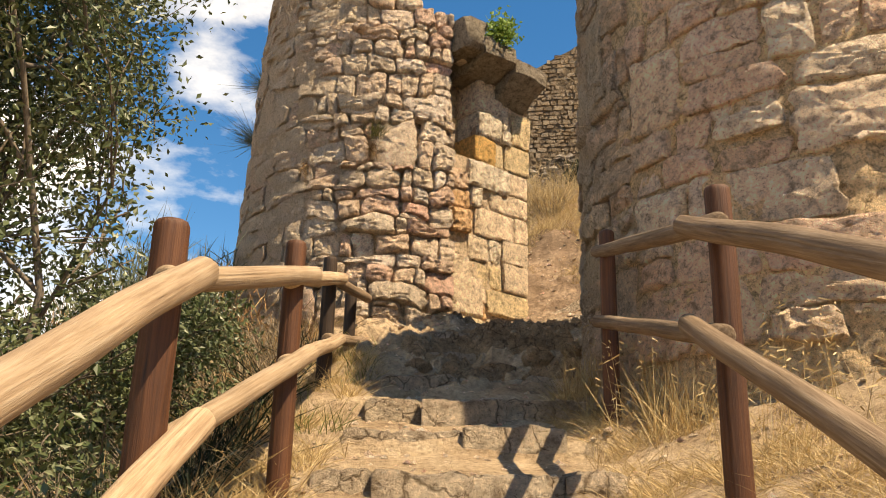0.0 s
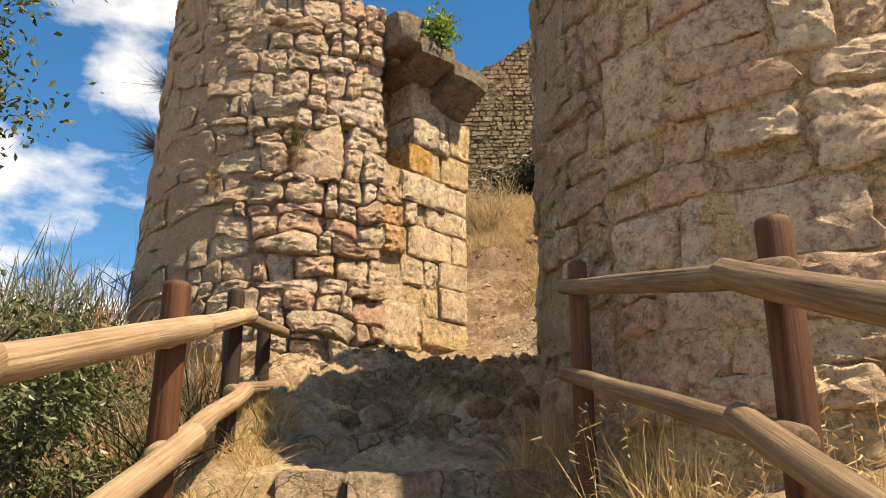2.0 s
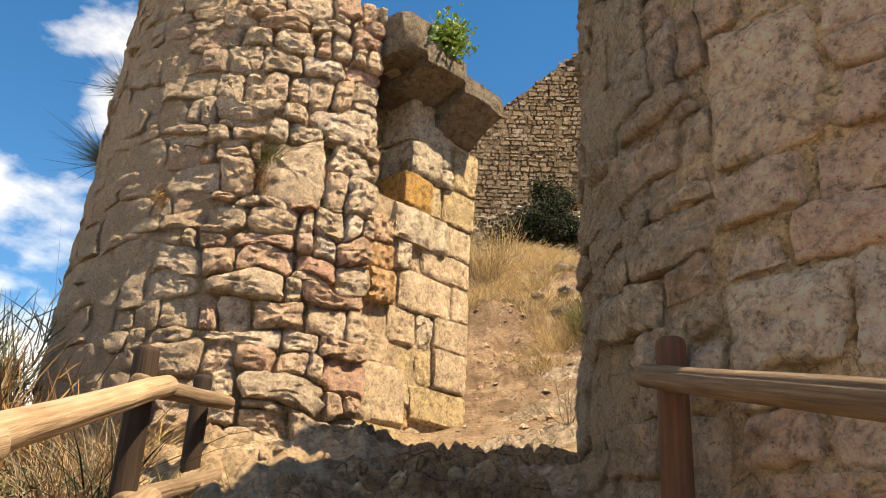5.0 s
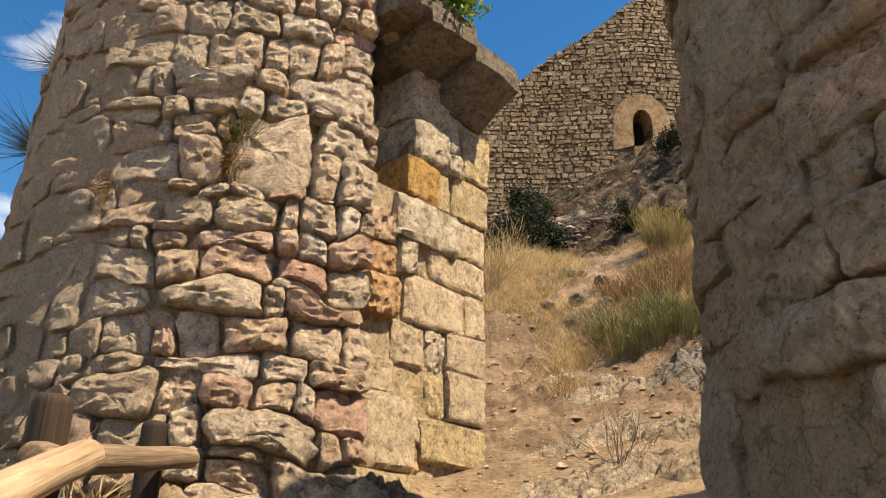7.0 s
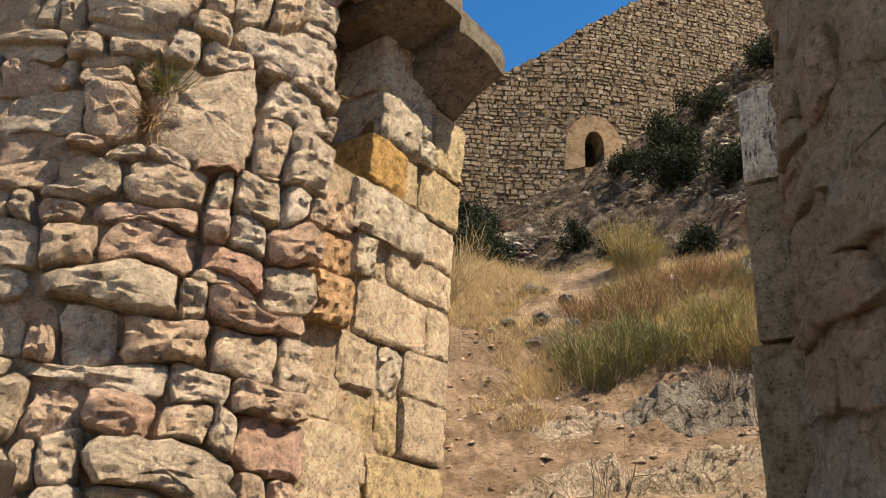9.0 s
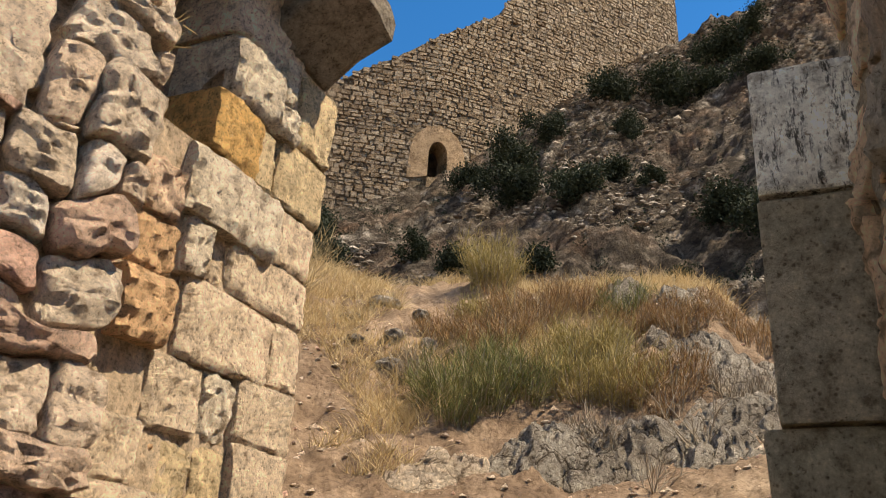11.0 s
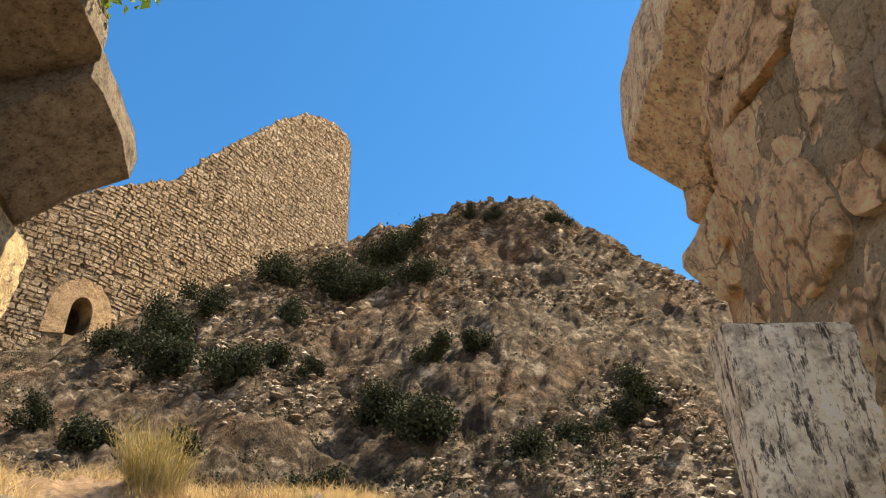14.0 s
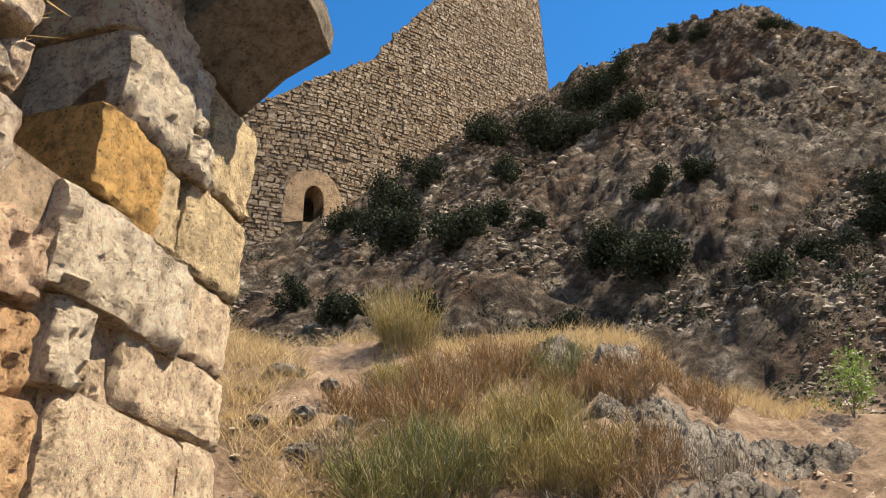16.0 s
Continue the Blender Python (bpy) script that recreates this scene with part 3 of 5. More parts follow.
def course_cells(rnd, u0, u1, z0, z1, course, width, wave=0.3, keep=None, big=0.12, split=0.2):
    """Rubble in wandering courses: long and short stones, some two courses high, some halved by a thin one."""
    levels = [z0]
    while levels[-1] < z1:
        levels.append(levels[-1] + course * rnd.uniform(0.62, 1.4))
    off = rnd.uniform(0, 90)

    def bed(k, u):
        k = min(k, len(levels) - 1)
        return levels[k] + wave * course * (1.3 * noise.noise(Vector((u * 1.7, k * 7.3, off))) + 0.8 * noise.noise(Vector((u * 5.0, k * 3.1, off))))
    cells, taken = [], {}
    for k in range(len(levels) - 1):
        u = u0 - rnd.uniform(0, width * 0.5)
        lean = rnd.uniform(-0.12, 0.12) * course
        while u < u1:
            stop = next((b for a, b in taken.get(k, ()) if a - 0.05 < u < b - 0.01), None)
            if stop:
                u = stop
                continue
            w = width * rnd.choice((0.38, 0.55, 0.75, 0.95, 1.15, 1.5)) * rnd.uniform(0.85, 1.15)
            nxt = min((a for a, b in taken.get(k, ()) if a > u), default=1e9)
            if u + w > nxt - 0.06:
                w = nxt - u
            rise = 1
            if rnd.random() < big and w > 0.85 * width and u + w < nxt:
                rise = 2
                taken.setdefault(k + 1, []).append((u, u + w))
            new_lean = rnd.uniform(-0.2, 0.2) * course if rise == 1 else 0.0
            a, b = max(u, u0), min(u + w, u1)
            halves = [(0.0, 1.0)]
            if rise == 1 and rnd.random() < split:
                cut = rnd.choice((0.3, 0.38, 0.62, 0.7))
                halves = [(0.0, cut), (cut, 1.0)]
            for f0, f1 in halves if b - a > 0.04 else ():
                def at(uu, f):
                    return bed(k, uu) * (1 - f) + bed(k + rise, uu) * f
                m1, m2 = a + (b - a) * rnd.uniform(0.3, 0.45), a + (b - a) * rnd.uniform(0.55, 0.7)
                e = 0.10 * course
                poly = [(a + lean * f0, at(a, f0)), (m1, at(m1, f0) - rnd.uniform(0, e)), (m2, at(m2, f0) - rnd.uniform(0, e)), (b + new_lean * f0, at(b, f0)),
                        (b + new_lean * f1 + rnd.uniform(-e, e), at(b, f1)), (m2, at(m2, f1) + rnd.uniform(0, e)), (m1, at(m1, f1) + rnd.uniform(0, e)), (a + lean * f1 + rnd.uniform(-e, e), at(a, f1))]
                if not keep or keep((a + b) / 2, at((a + b) / 2, (f0 + f1) / 2)):
                    cells.append(poly)
            u, lean = u + w, new_lean
    return cells


def craggy(p, seed):
    return 0.8 * noise.noise(p * 5 + seed) + 0.3 - 0.6 * abs(noise.noise(p * 9 + seed)) + 0.6 * noise.noise(p * 19 + seed) + 0.55 * noise.noise(p * 37 + seed)


def stone_shape(rnd, poly, place, gap, bulge, rough, square=0.16, tilt=1.0, swell=None):
    """Corners and faces of one stone: its outline worn, its face swelling out of the wall and knocked about."""
    cu, cz = sum(p[0] for p in poly) / len(poly), sum(p[1] for p in poly) / len(poly)
    shr = []
    gap = gap * rnd.uniform(0.3, 3.0)
    for u, z in poly:
        d = math.hypot(u - cu, z - cz) + 1e-6
        k = max(0.4, (d - gap * 1.3) / d)
        shr.append((cu + (u - cu) * k, cz + (z - cz) * k))
    cut = []
    for i in range(len(shr)):
        a, b = shr[i], shr[(i + 1) % len(shr)]
        for t in (square, 1 - square):
            cut.append((a[0] + (b[0] - a[0]) * t, a[1] + (b[1] - a[1]) * t))
    lens = [math.dist(cut[i], cut[(i + 1) % len(cut)]) for i in range(len(cut))]
    n = int(min(34, max(12, sum(lens) / 0.036)))
    ring, i, run = [], 0, 0.0
    for k in range(n):
        goal = sum(lens) * k / n
        while run + lens[i] < goal:
            run += lens[i]
            i += 1
        t = (goal - run) / (lens[i] + 1e-9)
        a, b = cut[i], cut[(i + 1) % len(cut)]
        ring.append((a[0] + (b[0] - a[0]) * t, a[1] + (b[1] - a[1]) * t))
    out = bulge * rnd.uniform(0.3, 1.35) * (swell(cu, cz) if swell else 1.0)
    if swell:
        rough *= min(1.0, 0.25 + 0.7 * swell(cu, cz))
    tu, tz = rnd.uniform(-0.18, 0.18) * tilt, rnd.uniform(-0.2, 0.14) * tilt
    seed = Vector((rnd.uniform(0, 50), rnd.uniform(0, 50), rnd.uniform(0, 50)))
    verts, faces = [], []
    steps = ((1.0, -0.08), (1.0, -0.015), (0.985, 0.42 * out), (0.945, 0.70 * out), (0.86, 0.88 * out), (0.72, 0.97 * out), (0.55, 1.02 * out), (0.37, 1.04 * out), (0.19, 1.05 * out))
    for k, (sc, dep) in enumerate(steps):
        for u, z in ring:
            w = 1 + 0.13 * noise.noise(Vector((u * 11, z * 11, 3)) + seed) + 0.10 * noise.noise(Vector((u * 27, z * 27, 3)) + seed)
            uu, zz = cu + (u - cu) * sc * w, cz + (z - cz) * sc * w
            d = dep
            if k:
                d += rough * craggy(Vector((uu * 0.6, zz * 1.25, 0)), seed) * (0.4 if k == 1 else 1.0) + ((uu - cu) * tu + (zz - cz) * tz) * (k > 1)
            verts.append(place(uu, zz, d))
    verts.append(place(cu, cz, 1.03 * out + rough * craggy(Vector((cu, cz, 0)), seed)))
    for k in range(len(steps) - 1):
        for i in range(n):
            j = (i + 1) % n
            faces.append((k * n + i, k * n + j, (k + 1) * n + j, (k + 1) * n + i))
    c, last = len(verts) - 1, (len(steps) - 1) * n
    for i in range(n):
        faces.append((last + i, last + (i + 1) % n, c))
    return verts, faces


def lay_stones(owner, name, cells, place, rnd, mat, mat_rest, gap, bulge, rough, first, limit=290, square=0.16, soft=True, tilt=1.0, swell=None):
    """The nearest stones as parts of their own, the rest as one mesh."""
    order = sorted(range(len(cells)), key=lambda i: first(sum(p[0] for p in cells[i]) / len(cells[i]), sum(p[1] for p in cells[i]) / len(cells[i])))
    rest_v, rest_f = [], []
    for rank, i in enumerate(order):
        v, f = stone_shape(rnd, cells[i], place, gap, bulge, rough, square, tilt, swell)
        if rank < limit:
            mesh_object(name, v, f, mat, owner, smooth=soft).data.set_sharp_from_angle(angle=radians(24))
        else:
            o = len(rest_v)
            rest_v += v
            rest_f += [tuple(k + o for k in q) for q in f]
    if rest_v:
        ob = mesh_object(name + "work", rest_v, rest_f, mat_rest, owner, smooth=soft)
        ob.data.set_sharp_from_angle(angle=radians(24))
        tagged(ob, kind="stuff")


def shell(name, place, u0, u1, nu, levels, mat, owner, back, lump=0.02, seed=0, sunk=0.03):
    """A closed skin of mortar: a rough front face with its back and edges."""
    verts, faces = [], []
    for side in (0, 1):
        for j, z in enumerate(levels):
            for i in range(nu + 1):
                u = u0 + (u1 - u0) * i / nu
                zz = z(u) if callable(z) else z
                d = lump * (noise.noise(Vector((u * 5 + seed, zz * 5, 1.0))) + 0.6 * noise.noise(Vector((u * 13, zz * 13, seed))) + 0.4 * noise.noise(Vector((u * 29, zz * 29, seed))) + 0.35 * noise.noise(Vector((u * 57, zz * 57, seed)))) if side == 0 else -back
                verts.append(place(u, zz, d - sunk))
    w, lv = nu + 1, len(levels)
    for j in range(lv - 1):
        for i in range(nu):
            a = j * w + i
            faces.append((a, a + 1, a + w + 1, a + w))
            b = lv * w + a
            faces.append((b, b + w, b + w + 1, b + 1))
    for i in range(nu):
        t = (lv - 1) * w + i
        faces.append((t, t + 1, lv * w + t + 1, lv * w + t))
        faces.append((i + 1, i, lv * w + i, lv * w + i + 1))
    for j in range(lv - 1):
        a = j * w
        faces.append((a + w, a, lv * w + a, lv * w + a + w))
        b = j * w + nu
        faces.append((b, b + w, lv * w + b + w, lv * w + b))
    return mesh_object(name, verts, faces, mat, owner)


# round gate tower of rubble
def tower_r(z):
    return TOWER_R - 0.045 * (z - 4.5)


def on_tower(u, z, d):
    a = u / TOWER_R
    r = tower_r(z) + d
    return (TOWER_C[0] + r * math.sin(a), TOWER_C[1] - r * math.cos(a), z)


def tower_top(u):
    return 7.55 + 0.5 * float(smooth(0.1, -1.3, u)) + 0.05 * math.sin(u * 5.1 + 1) - 0.35 * float(smooth(0.45, 1.1, u))


tower = empty("gate_tower", (TOWER_C[0], TOWER_C[1], 2.0), "ruined round gate tower of rough limestone rubble", "tower")


def own(ob, thing):
    """Hang a part that was built in world places under its thing."""
    ob.parent = thing
    ob.matrix_parent_inverse = Matrix.Translation(thing.location).inverted()
    return ob


def adopt(thing):
    for ob in thing.children:
        ob.matrix_parent_inverse = Matrix.Translation(thing.location).inverted()


U_JAMB = 0.93


def tower_swell(u, z):
    """How far the stones stand out: well pointed on the weather side, washed out towards the gate."""
    return 0.32 + 0.85 * float(smooth(-1.1, 0.2, u))


def tower_core(u, z, d):
    return on_tower(u, z, d - (0.62 if u > U_JAMB else 0.022 * float(smooth(-0.9, 0.3, u))))


shell("core", tower_core, -2.30 * TOWER_R, U_JAMB - 0.02, 200, [1.2 + 0.05 * i for i in range(116)] + [lambda u: tower_top(u) - 0.12], M_MORTAR, tower, 1.0, 0.036, sunk=-0.006)
shell("core", tower_core, U_JAMB + 0.02, 3.6 * TOWER_R, 50, [1.2 + 0.2 * i for i in range(29)] + [lambda u: tower_top(u) - 0.12], M_MORTAR, tower, 0.6, 0.03, sunk=0.03)
rnd = random.Random(11)
cells = course_cells(rnd, -2.9, U_JAMB + 0.06, 2.6, 8.2, 0.20, 0.36, 0.50, lambda u, z: z < tower_top(u) - 0.03, 0.08, 0.10)
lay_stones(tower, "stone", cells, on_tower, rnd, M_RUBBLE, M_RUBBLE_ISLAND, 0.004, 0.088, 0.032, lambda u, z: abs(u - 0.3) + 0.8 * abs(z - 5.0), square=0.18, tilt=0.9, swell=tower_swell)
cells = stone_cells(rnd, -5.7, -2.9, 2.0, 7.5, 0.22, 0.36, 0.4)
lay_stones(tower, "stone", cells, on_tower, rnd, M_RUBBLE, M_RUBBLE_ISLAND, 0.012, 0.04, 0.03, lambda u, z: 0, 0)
adopt(tower)

# the gate's jamb of dressed blocks, in a plane turned into the passage
J0, J1 = Vector((0.045, 9.445, 0)), Vector((1.0, 10.29, 0))
JD = (J1 - J0).normalized()
JN = Vector((JD.y, -JD.x, 0))


def on_jamb(u, z, d):
    p = J0 + JD * u + JN * d
    return (p.x, p.y, z)


jamb = empty("gate_jamb", (J1.x, J1.y, 3.3), "sunlit gate jamb of worn dressed limestone blocks", "gate jamb")


def box_shape(rnd, u0, u1, z0, z1, front, back, place, soft=0.02, rough=0.012, nu=5, nz=4, slope=None):
    """A block with worn edges and an uneven face."""
    bm = bmesh.new()
    seed = Vector((rnd.uniform(0, 90), rnd.uniform(0, 90), 0))
    grid = {}
    us = [u0, u0 + soft] + [u0 + soft + (u1 - u0 - 2 * soft) * i / nu for i in range(1, nu)] + [u1 - soft, u1]
    zs = [z0, z0 + soft] + [z0 + soft + (z1 - z0 - 2 * soft) * i / nz for i in range(1, nz)] + [z1 - soft, z1]
    cj = [(rnd.uniform(-1, 1) * soft * 0.6, rnd.uniform(-1, 1) * soft * 0.6) for _ in range(4)]
    for i, u in enumerate(us):
        for j, z in enumerate(zs):
            fu, fz = (u - u0) / (u1 - u0), (z - z0) / (z1 - z0)
            w = ((1 - fu) * (1 - fz), fu * (1 - fz), fu * fz, (1 - fu) * fz)
            uu = u + sum(a * b[0] for a, b in zip(w, cj))
            zz = z + sum(a * b[1] for a, b in zip(w, cj))
            edge = (i in (0, len(us) - 1)) + (j in (0, len(zs) - 1))
            d = front + rough * 1.25 * craggy(Vector((uu, zz, 0)), seed) - (soft * 0.8 if edge == 1 else soft * 1.7 if edge else 0)
            if slope:
                d += slope(fu, fz)
            grid[i, j] = bm.verts.new(place(uu, zz, d))
    nu_, nz_ = len(us), len(zs)
    for i in range(nu_ - 1):
        for j in range(nz_ - 1):
            bm.faces.new((grid[i, j], grid[i + 1, j], grid[i + 1, j + 1], grid[i, j + 1]))
    rim = [(i, 0) for i in range(nu_)] + [(nu_ - 1, j) for j in range(1, nz_)] + [(i, nz_ - 1) for i in range(nu_ - 2, -1, -1)] + [(0, j) for j in range(nz_ - 2, 0, -1)]
    backs = [bm.verts.new(place(us[i], zs[j], back)) for i, j in rim]
    for k in range(len(rim)):
        m = (k + 1) % len(rim)
        bm.faces.new((grid[rim[m]], grid[rim[k]], backs[k], backs[m]))
    bm.faces.new(backs)
    return bm


def crisp(ob):
    """Smooth faces with the sharp arrises kept."""
    ob.data.set_sharp_from_angle(angle=radians(38))
    return ob


rnd = random.Random(5)


def block(u0, u1, z0, z1, tone, proud=0.0, soft=0.022, rough=0.014, back=-0.35):
    g = rnd.uniform(-0.002, 0.004)
    return crisp(part("block", box_shape(rnd, u0 + g, u1 - g, z0 + g, z1 - g, proud + rnd.uniform(-0.008, 0.012), back, on_jamb, 0.010 + soft * 0.30, rough * 1.2, 16, 12, lambda a, b: -0.03 * max(0.0, abs(a - 0.5) + abs(b - 0.5) - 0.72)), M_ASHLAR[tone], jamb))


# outer column
block(0.94, 1.29, 5.89, 6.36, "yellow", 0.000, 0.035, 0.014)
block(0.81, 1.26, 5.50, 5.88, "yellow", 0.015, 0.035, 0.014)
block(0.90, 1.24, 5.19, 5.49, "pale", 0.000, 0.035, 0.014)
block(0.56, 1.24, 4.92, 5.19, "pale", -0.015, 0.035, 0.014)
block(0.99, 1.23, 4.57, 4.91, "pale", -0.005, 0.035, 0.014)
block(0.77, 1.22, 4.27, 4.56, "pale", 0.010, 0.035, 0.014)
block(0.79, 1.21, 3.90, 4.26, "pale", 0.020, 0.035, 0.014)
block(0.53, 1.22, 3.59, 3.90, "yellow", 0.020, 0.035, 0.014)
# middle
block(0.32, 0.72, 5.83, 6.16, "white", 0.050, 0.070, 0.020)
block(0.72, 0.83, 6.03, 6.29, "white", 0.040, 0.035, 0.020)
block(0.73, 0.90, 5.83, 6.02, "white", 0.050, 0.070, 0.020)
block(0.83, 0.92, 6.03, 6.20, "pale", 0.000, 0.035, 0.014)
block(0.30, 0.73, 6.17, 6.42, "pale", 0.020, 0.035, 0.020)
block(0.33, 0.70, 6.43, 6.64, "pale", -0.010, 0.035, 0.020)
block(0.73, 0.93, 6.30, 6.62, "pale", -0.020, 0.035, 0.020)
block(0.27, 0.62, 5.49, 5.82, "ochre", 0.035, 0.035, 0.014)
block(0.62, 0.80, 5.49, 5.82, "yellow", -0.005, 0.035, 0.014)
block(0.19, 0.88, 5.16, 5.48, "white", 0.055, 0.070, 0.020)
block(0.25, 0.41, 4.88, 5.15, "white", 0.020, 0.035, 0.020)
block(0.42, 0.55, 4.90, 5.02, "pale", -0.020, 0.035, 0.014)
block(0.30, 0.98, 4.54, 4.90, "pale", 0.000, 0.035, 0.014)
block(0.20, 0.54, 4.22, 4.53, "pale", -0.010, 0.035, 0.014)
block(0.55, 0.76, 4.24, 4.53, "white", -0.010, 0.035, 0.020)
block(0.35, 0.56, 3.91, 4.20, "yellow", -0.030, 0.035, 0.014)
block(0.57, 0.78, 3.91, 4.22, "yellow", -0.020, 0.035, 0.014)
block(0.37, 0.53, 3.70, 3.90, "pale", -0.020, 0.035, 0.014)
block(0.37, 0.53, 3.52, 3.69, "orange", -0.030, 0.035, 0.020)
# inner column beside the rubble
block(-0.05, 0.19, 5.06, 5.30, "pink", 0.020, 0.035, 0.020)
block(-0.06, 0.23, 4.81, 5.05, "orange", 0.000, 0.035, 0.020)
block(-0.07, 0.24, 4.51, 4.80, "orange", 0.070, 0.070, 0.020)
block(-0.10, 0.19, 4.23, 4.49, "pale", -0.070, 0.035, 0.014)
block(-0.09, 0.20, 3.97, 4.22, "pale", 0.030, 0.035, 0.014)
block(0.21, 0.34, 3.92, 4.20, "orange", -0.060, 0.035, 0.020)
block(-0.11, 0.36, 3.50, 3.96, "pale", 0.100, 0.070, 0.014)
block(-0.38, 0.30, 3.16, 3.48, "yellow", 0.160, 0.070, 0.014)


def jamb_top(u):
    return 7.1 - 0.35 * u


shell("core", on_jamb, -0.25, 1.20, 12, [2.9 + 0.2 * i for i in range(14)], M_MORTAR, jamb, 1.0, 0.016, 4, sunk=0.034)
shell("core", on_jamb, 0.33, 1.20, 12, [5.5 + 0.2 * i for i in range(4)] + [6.3, 6.6, jamb_top], M_MORTAR, jamb, 0.95, 0.016, 9, sunk=0.034)
shell("core", lambda u, z, d: on_jamb(u, z, d - 0.38), -0.2, 0.4, 6, [5.5 + 0.2 * i for i in range(8)], M_MORTAR, jamb, 0.5, 0.03, 2)


def on_jamb_end(u, z, d):
    p = J1 - JN * (u + 0.06) + JD * (d - 0.05)
    return (p.x, p.y, z)


cells = stone_cells(rnd, 0.0, 1.0, 3.0, 6.6, 0.26, 0.4, 0.25)
lay_stones(jamb, "stone", cells, on_jamb_end, rnd, M_RUBBLE, M_RUBBLE_ISLAND, 0.012, 0.03, 0.02, lambda u, z: z)
cells = stone_cells(rnd, -0.3, 1.27, 6.72, 7.3, 0.2, 0.3, 0.3, lambda u, z: z < jamb_top(u) + 0.1)
lay_stones(jamb, "stone", cells, on_jamb, rnd, M_RUBBLE, M_RUBBLE_ISLAND, 0.012, 0.05, 0.03, lambda u, z: z)
adopt(jamb)

# springer of the lost vault, leaning out over the passage
springer = empty("vault_springer", (0.9, 9.9, 6.4), "dark broken springer stones jutting from the gate jamb", "springer")


def slab(place, u0, u1, z_wall, z_low, z_high, out, mat, owner, rnd, name="slab", top_drop=0.0):
    """A springer stone: its underside slopes out from the wall to an upright lip."""
    bm = bmesh.new()
    prof = [(-0.3, z_wall - 0.02), (0.0, z_wall), (0.5 * out, 0.5 * (z_wall + z_low)), (out, z_low), (out, 0.5 * (z_low + z_high)), (out - 0.02, z_high), (0.3 * out, z_high + 0.06), (-0.3, z_high + 0.08)]
    n = 9
    rows = []
    for i in range(n + 1):
        f = i / n
        u = u0 + (u1 - u0) * f
        row = []
        for d, z in prof:
            s = 0.018 * noise.noise(Vector((u * 6, z * 6, d * 6)))
            e = -0.02 if i in (0, n) else 0.0
            row.append(bm.verts.new(place(u + 0.04 * noise.noise(Vector((z * 3, d * 5, u0 + i))) * (i in (0, n)), z + s - top_drop * f, d + s + e)))
        rows.append(row)
    m = len(prof)
    for i in range(n):
        for k in range(m):
            bm.faces.new((rows[i][k], rows[i][(k + 1) % m], rows[i + 1][(k + 1) % m], rows[i + 1][k]))
    bm.faces.new(rows[0])
    bm.faces.new(rows[-1][::-1])
    bmesh.ops.recalc_face_normals(bm, faces=bm.faces[:])
    ob = part(name, bm, mat, owner)
    ob.data.polygons.foreach_set("use_smooth", [False] * len(ob.data.polygons))
    return ob


rnd = random.Random(21)
slab(on_jamb, 0.10, 0.615, 6.60, 6.74, 6.96, 0.43, M_ASHLAR["grey"], springer, rnd)
slab(on_jamb, 0.625, 1.17, 6.40, 6.66, 6.86, 0.415, M_ASHLAR["grey"], springer, rnd)
crisp(part("stone", box_shape(rnd, -0.20, 0.12, 6.74, 7.17, 0.40, -0.4, on_jamb, 0.06, 0.04), M_ASHLAR["grey"], springer))
adopt(springer)


# round bastion on the other side of the path
def on_bastion(u, z, d):
    a = u / BASTION_R
    r = BASTION_R + 0.02 - 0.012 * (z - 3.5) + d - 0.15 * float(smooth(-0.6, -1.15, u))
    return (BASTION_C[0] - r * math.cos(a), BASTION_C[1] - r * math.sin(a), z)


def bastion_top(u):
    return 6.0 + 0.10 * math.sin(u * 1.7) + 0.1 * noise.noise(Vector((u * 3, 0, 0)))


bastion = empty("gate_bastion", (BASTION_C[0], BASTION_C[1], 1.8), "round bastion of large weathered limestone blocks and lime mortar", "bastion")
shell("core", on_bastion, -math.pi * BASTION_R, math.pi * BASTION_R, 420, [1.2 + 0.03 * i for i in range(156)] + [bastion_top], M_MORTAR_PALE, bastion, 1.4, 0.030, 3, sunk=-0.002)
rnd = random.Random(31)
cells = course_cells(rnd, 0.85, 3.4, 2.3, 6.4, 0.31, 0.50, 0.16, lambda u, z: z < bastion_top(u) - 0.16 and rnd.random() > 0.1, 0.10, 0.12)
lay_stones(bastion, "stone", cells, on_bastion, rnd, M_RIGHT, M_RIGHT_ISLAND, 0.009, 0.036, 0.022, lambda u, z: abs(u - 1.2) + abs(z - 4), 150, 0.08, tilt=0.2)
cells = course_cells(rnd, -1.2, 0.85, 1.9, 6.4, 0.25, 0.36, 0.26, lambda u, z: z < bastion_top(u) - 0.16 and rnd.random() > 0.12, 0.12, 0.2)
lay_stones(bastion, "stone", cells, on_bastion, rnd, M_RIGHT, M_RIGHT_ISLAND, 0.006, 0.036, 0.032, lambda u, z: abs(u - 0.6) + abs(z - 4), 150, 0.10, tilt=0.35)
cells = stone_cells(rnd, -2.4, -1.2, 2.0, 6.4, 0.3, 0.45, 0.35)
lay_stones(bastion, "stone", cells, on_bastion, rnd, M_PASS, M_PASS_ISLAND, 0.004, 0.02, 0.022, lambda u, z: 0, 0)
adopt(bastion)

# the other jamb: a pilaster of four blocks and the wall behind it
P0 = Vector((1.59, 7.76, 0))
PD = Vector((0.66, -0.75, 0)).normalized()   # along the pilaster's front, away from the opening
PN = Vector((-0.75, -0.66, 0)).normalized()  # out of its front, towards the comer


def on_pilaster(u, z, d):
    p = P0 + PD * u + PN * d
    return (p.x, p.y, z)


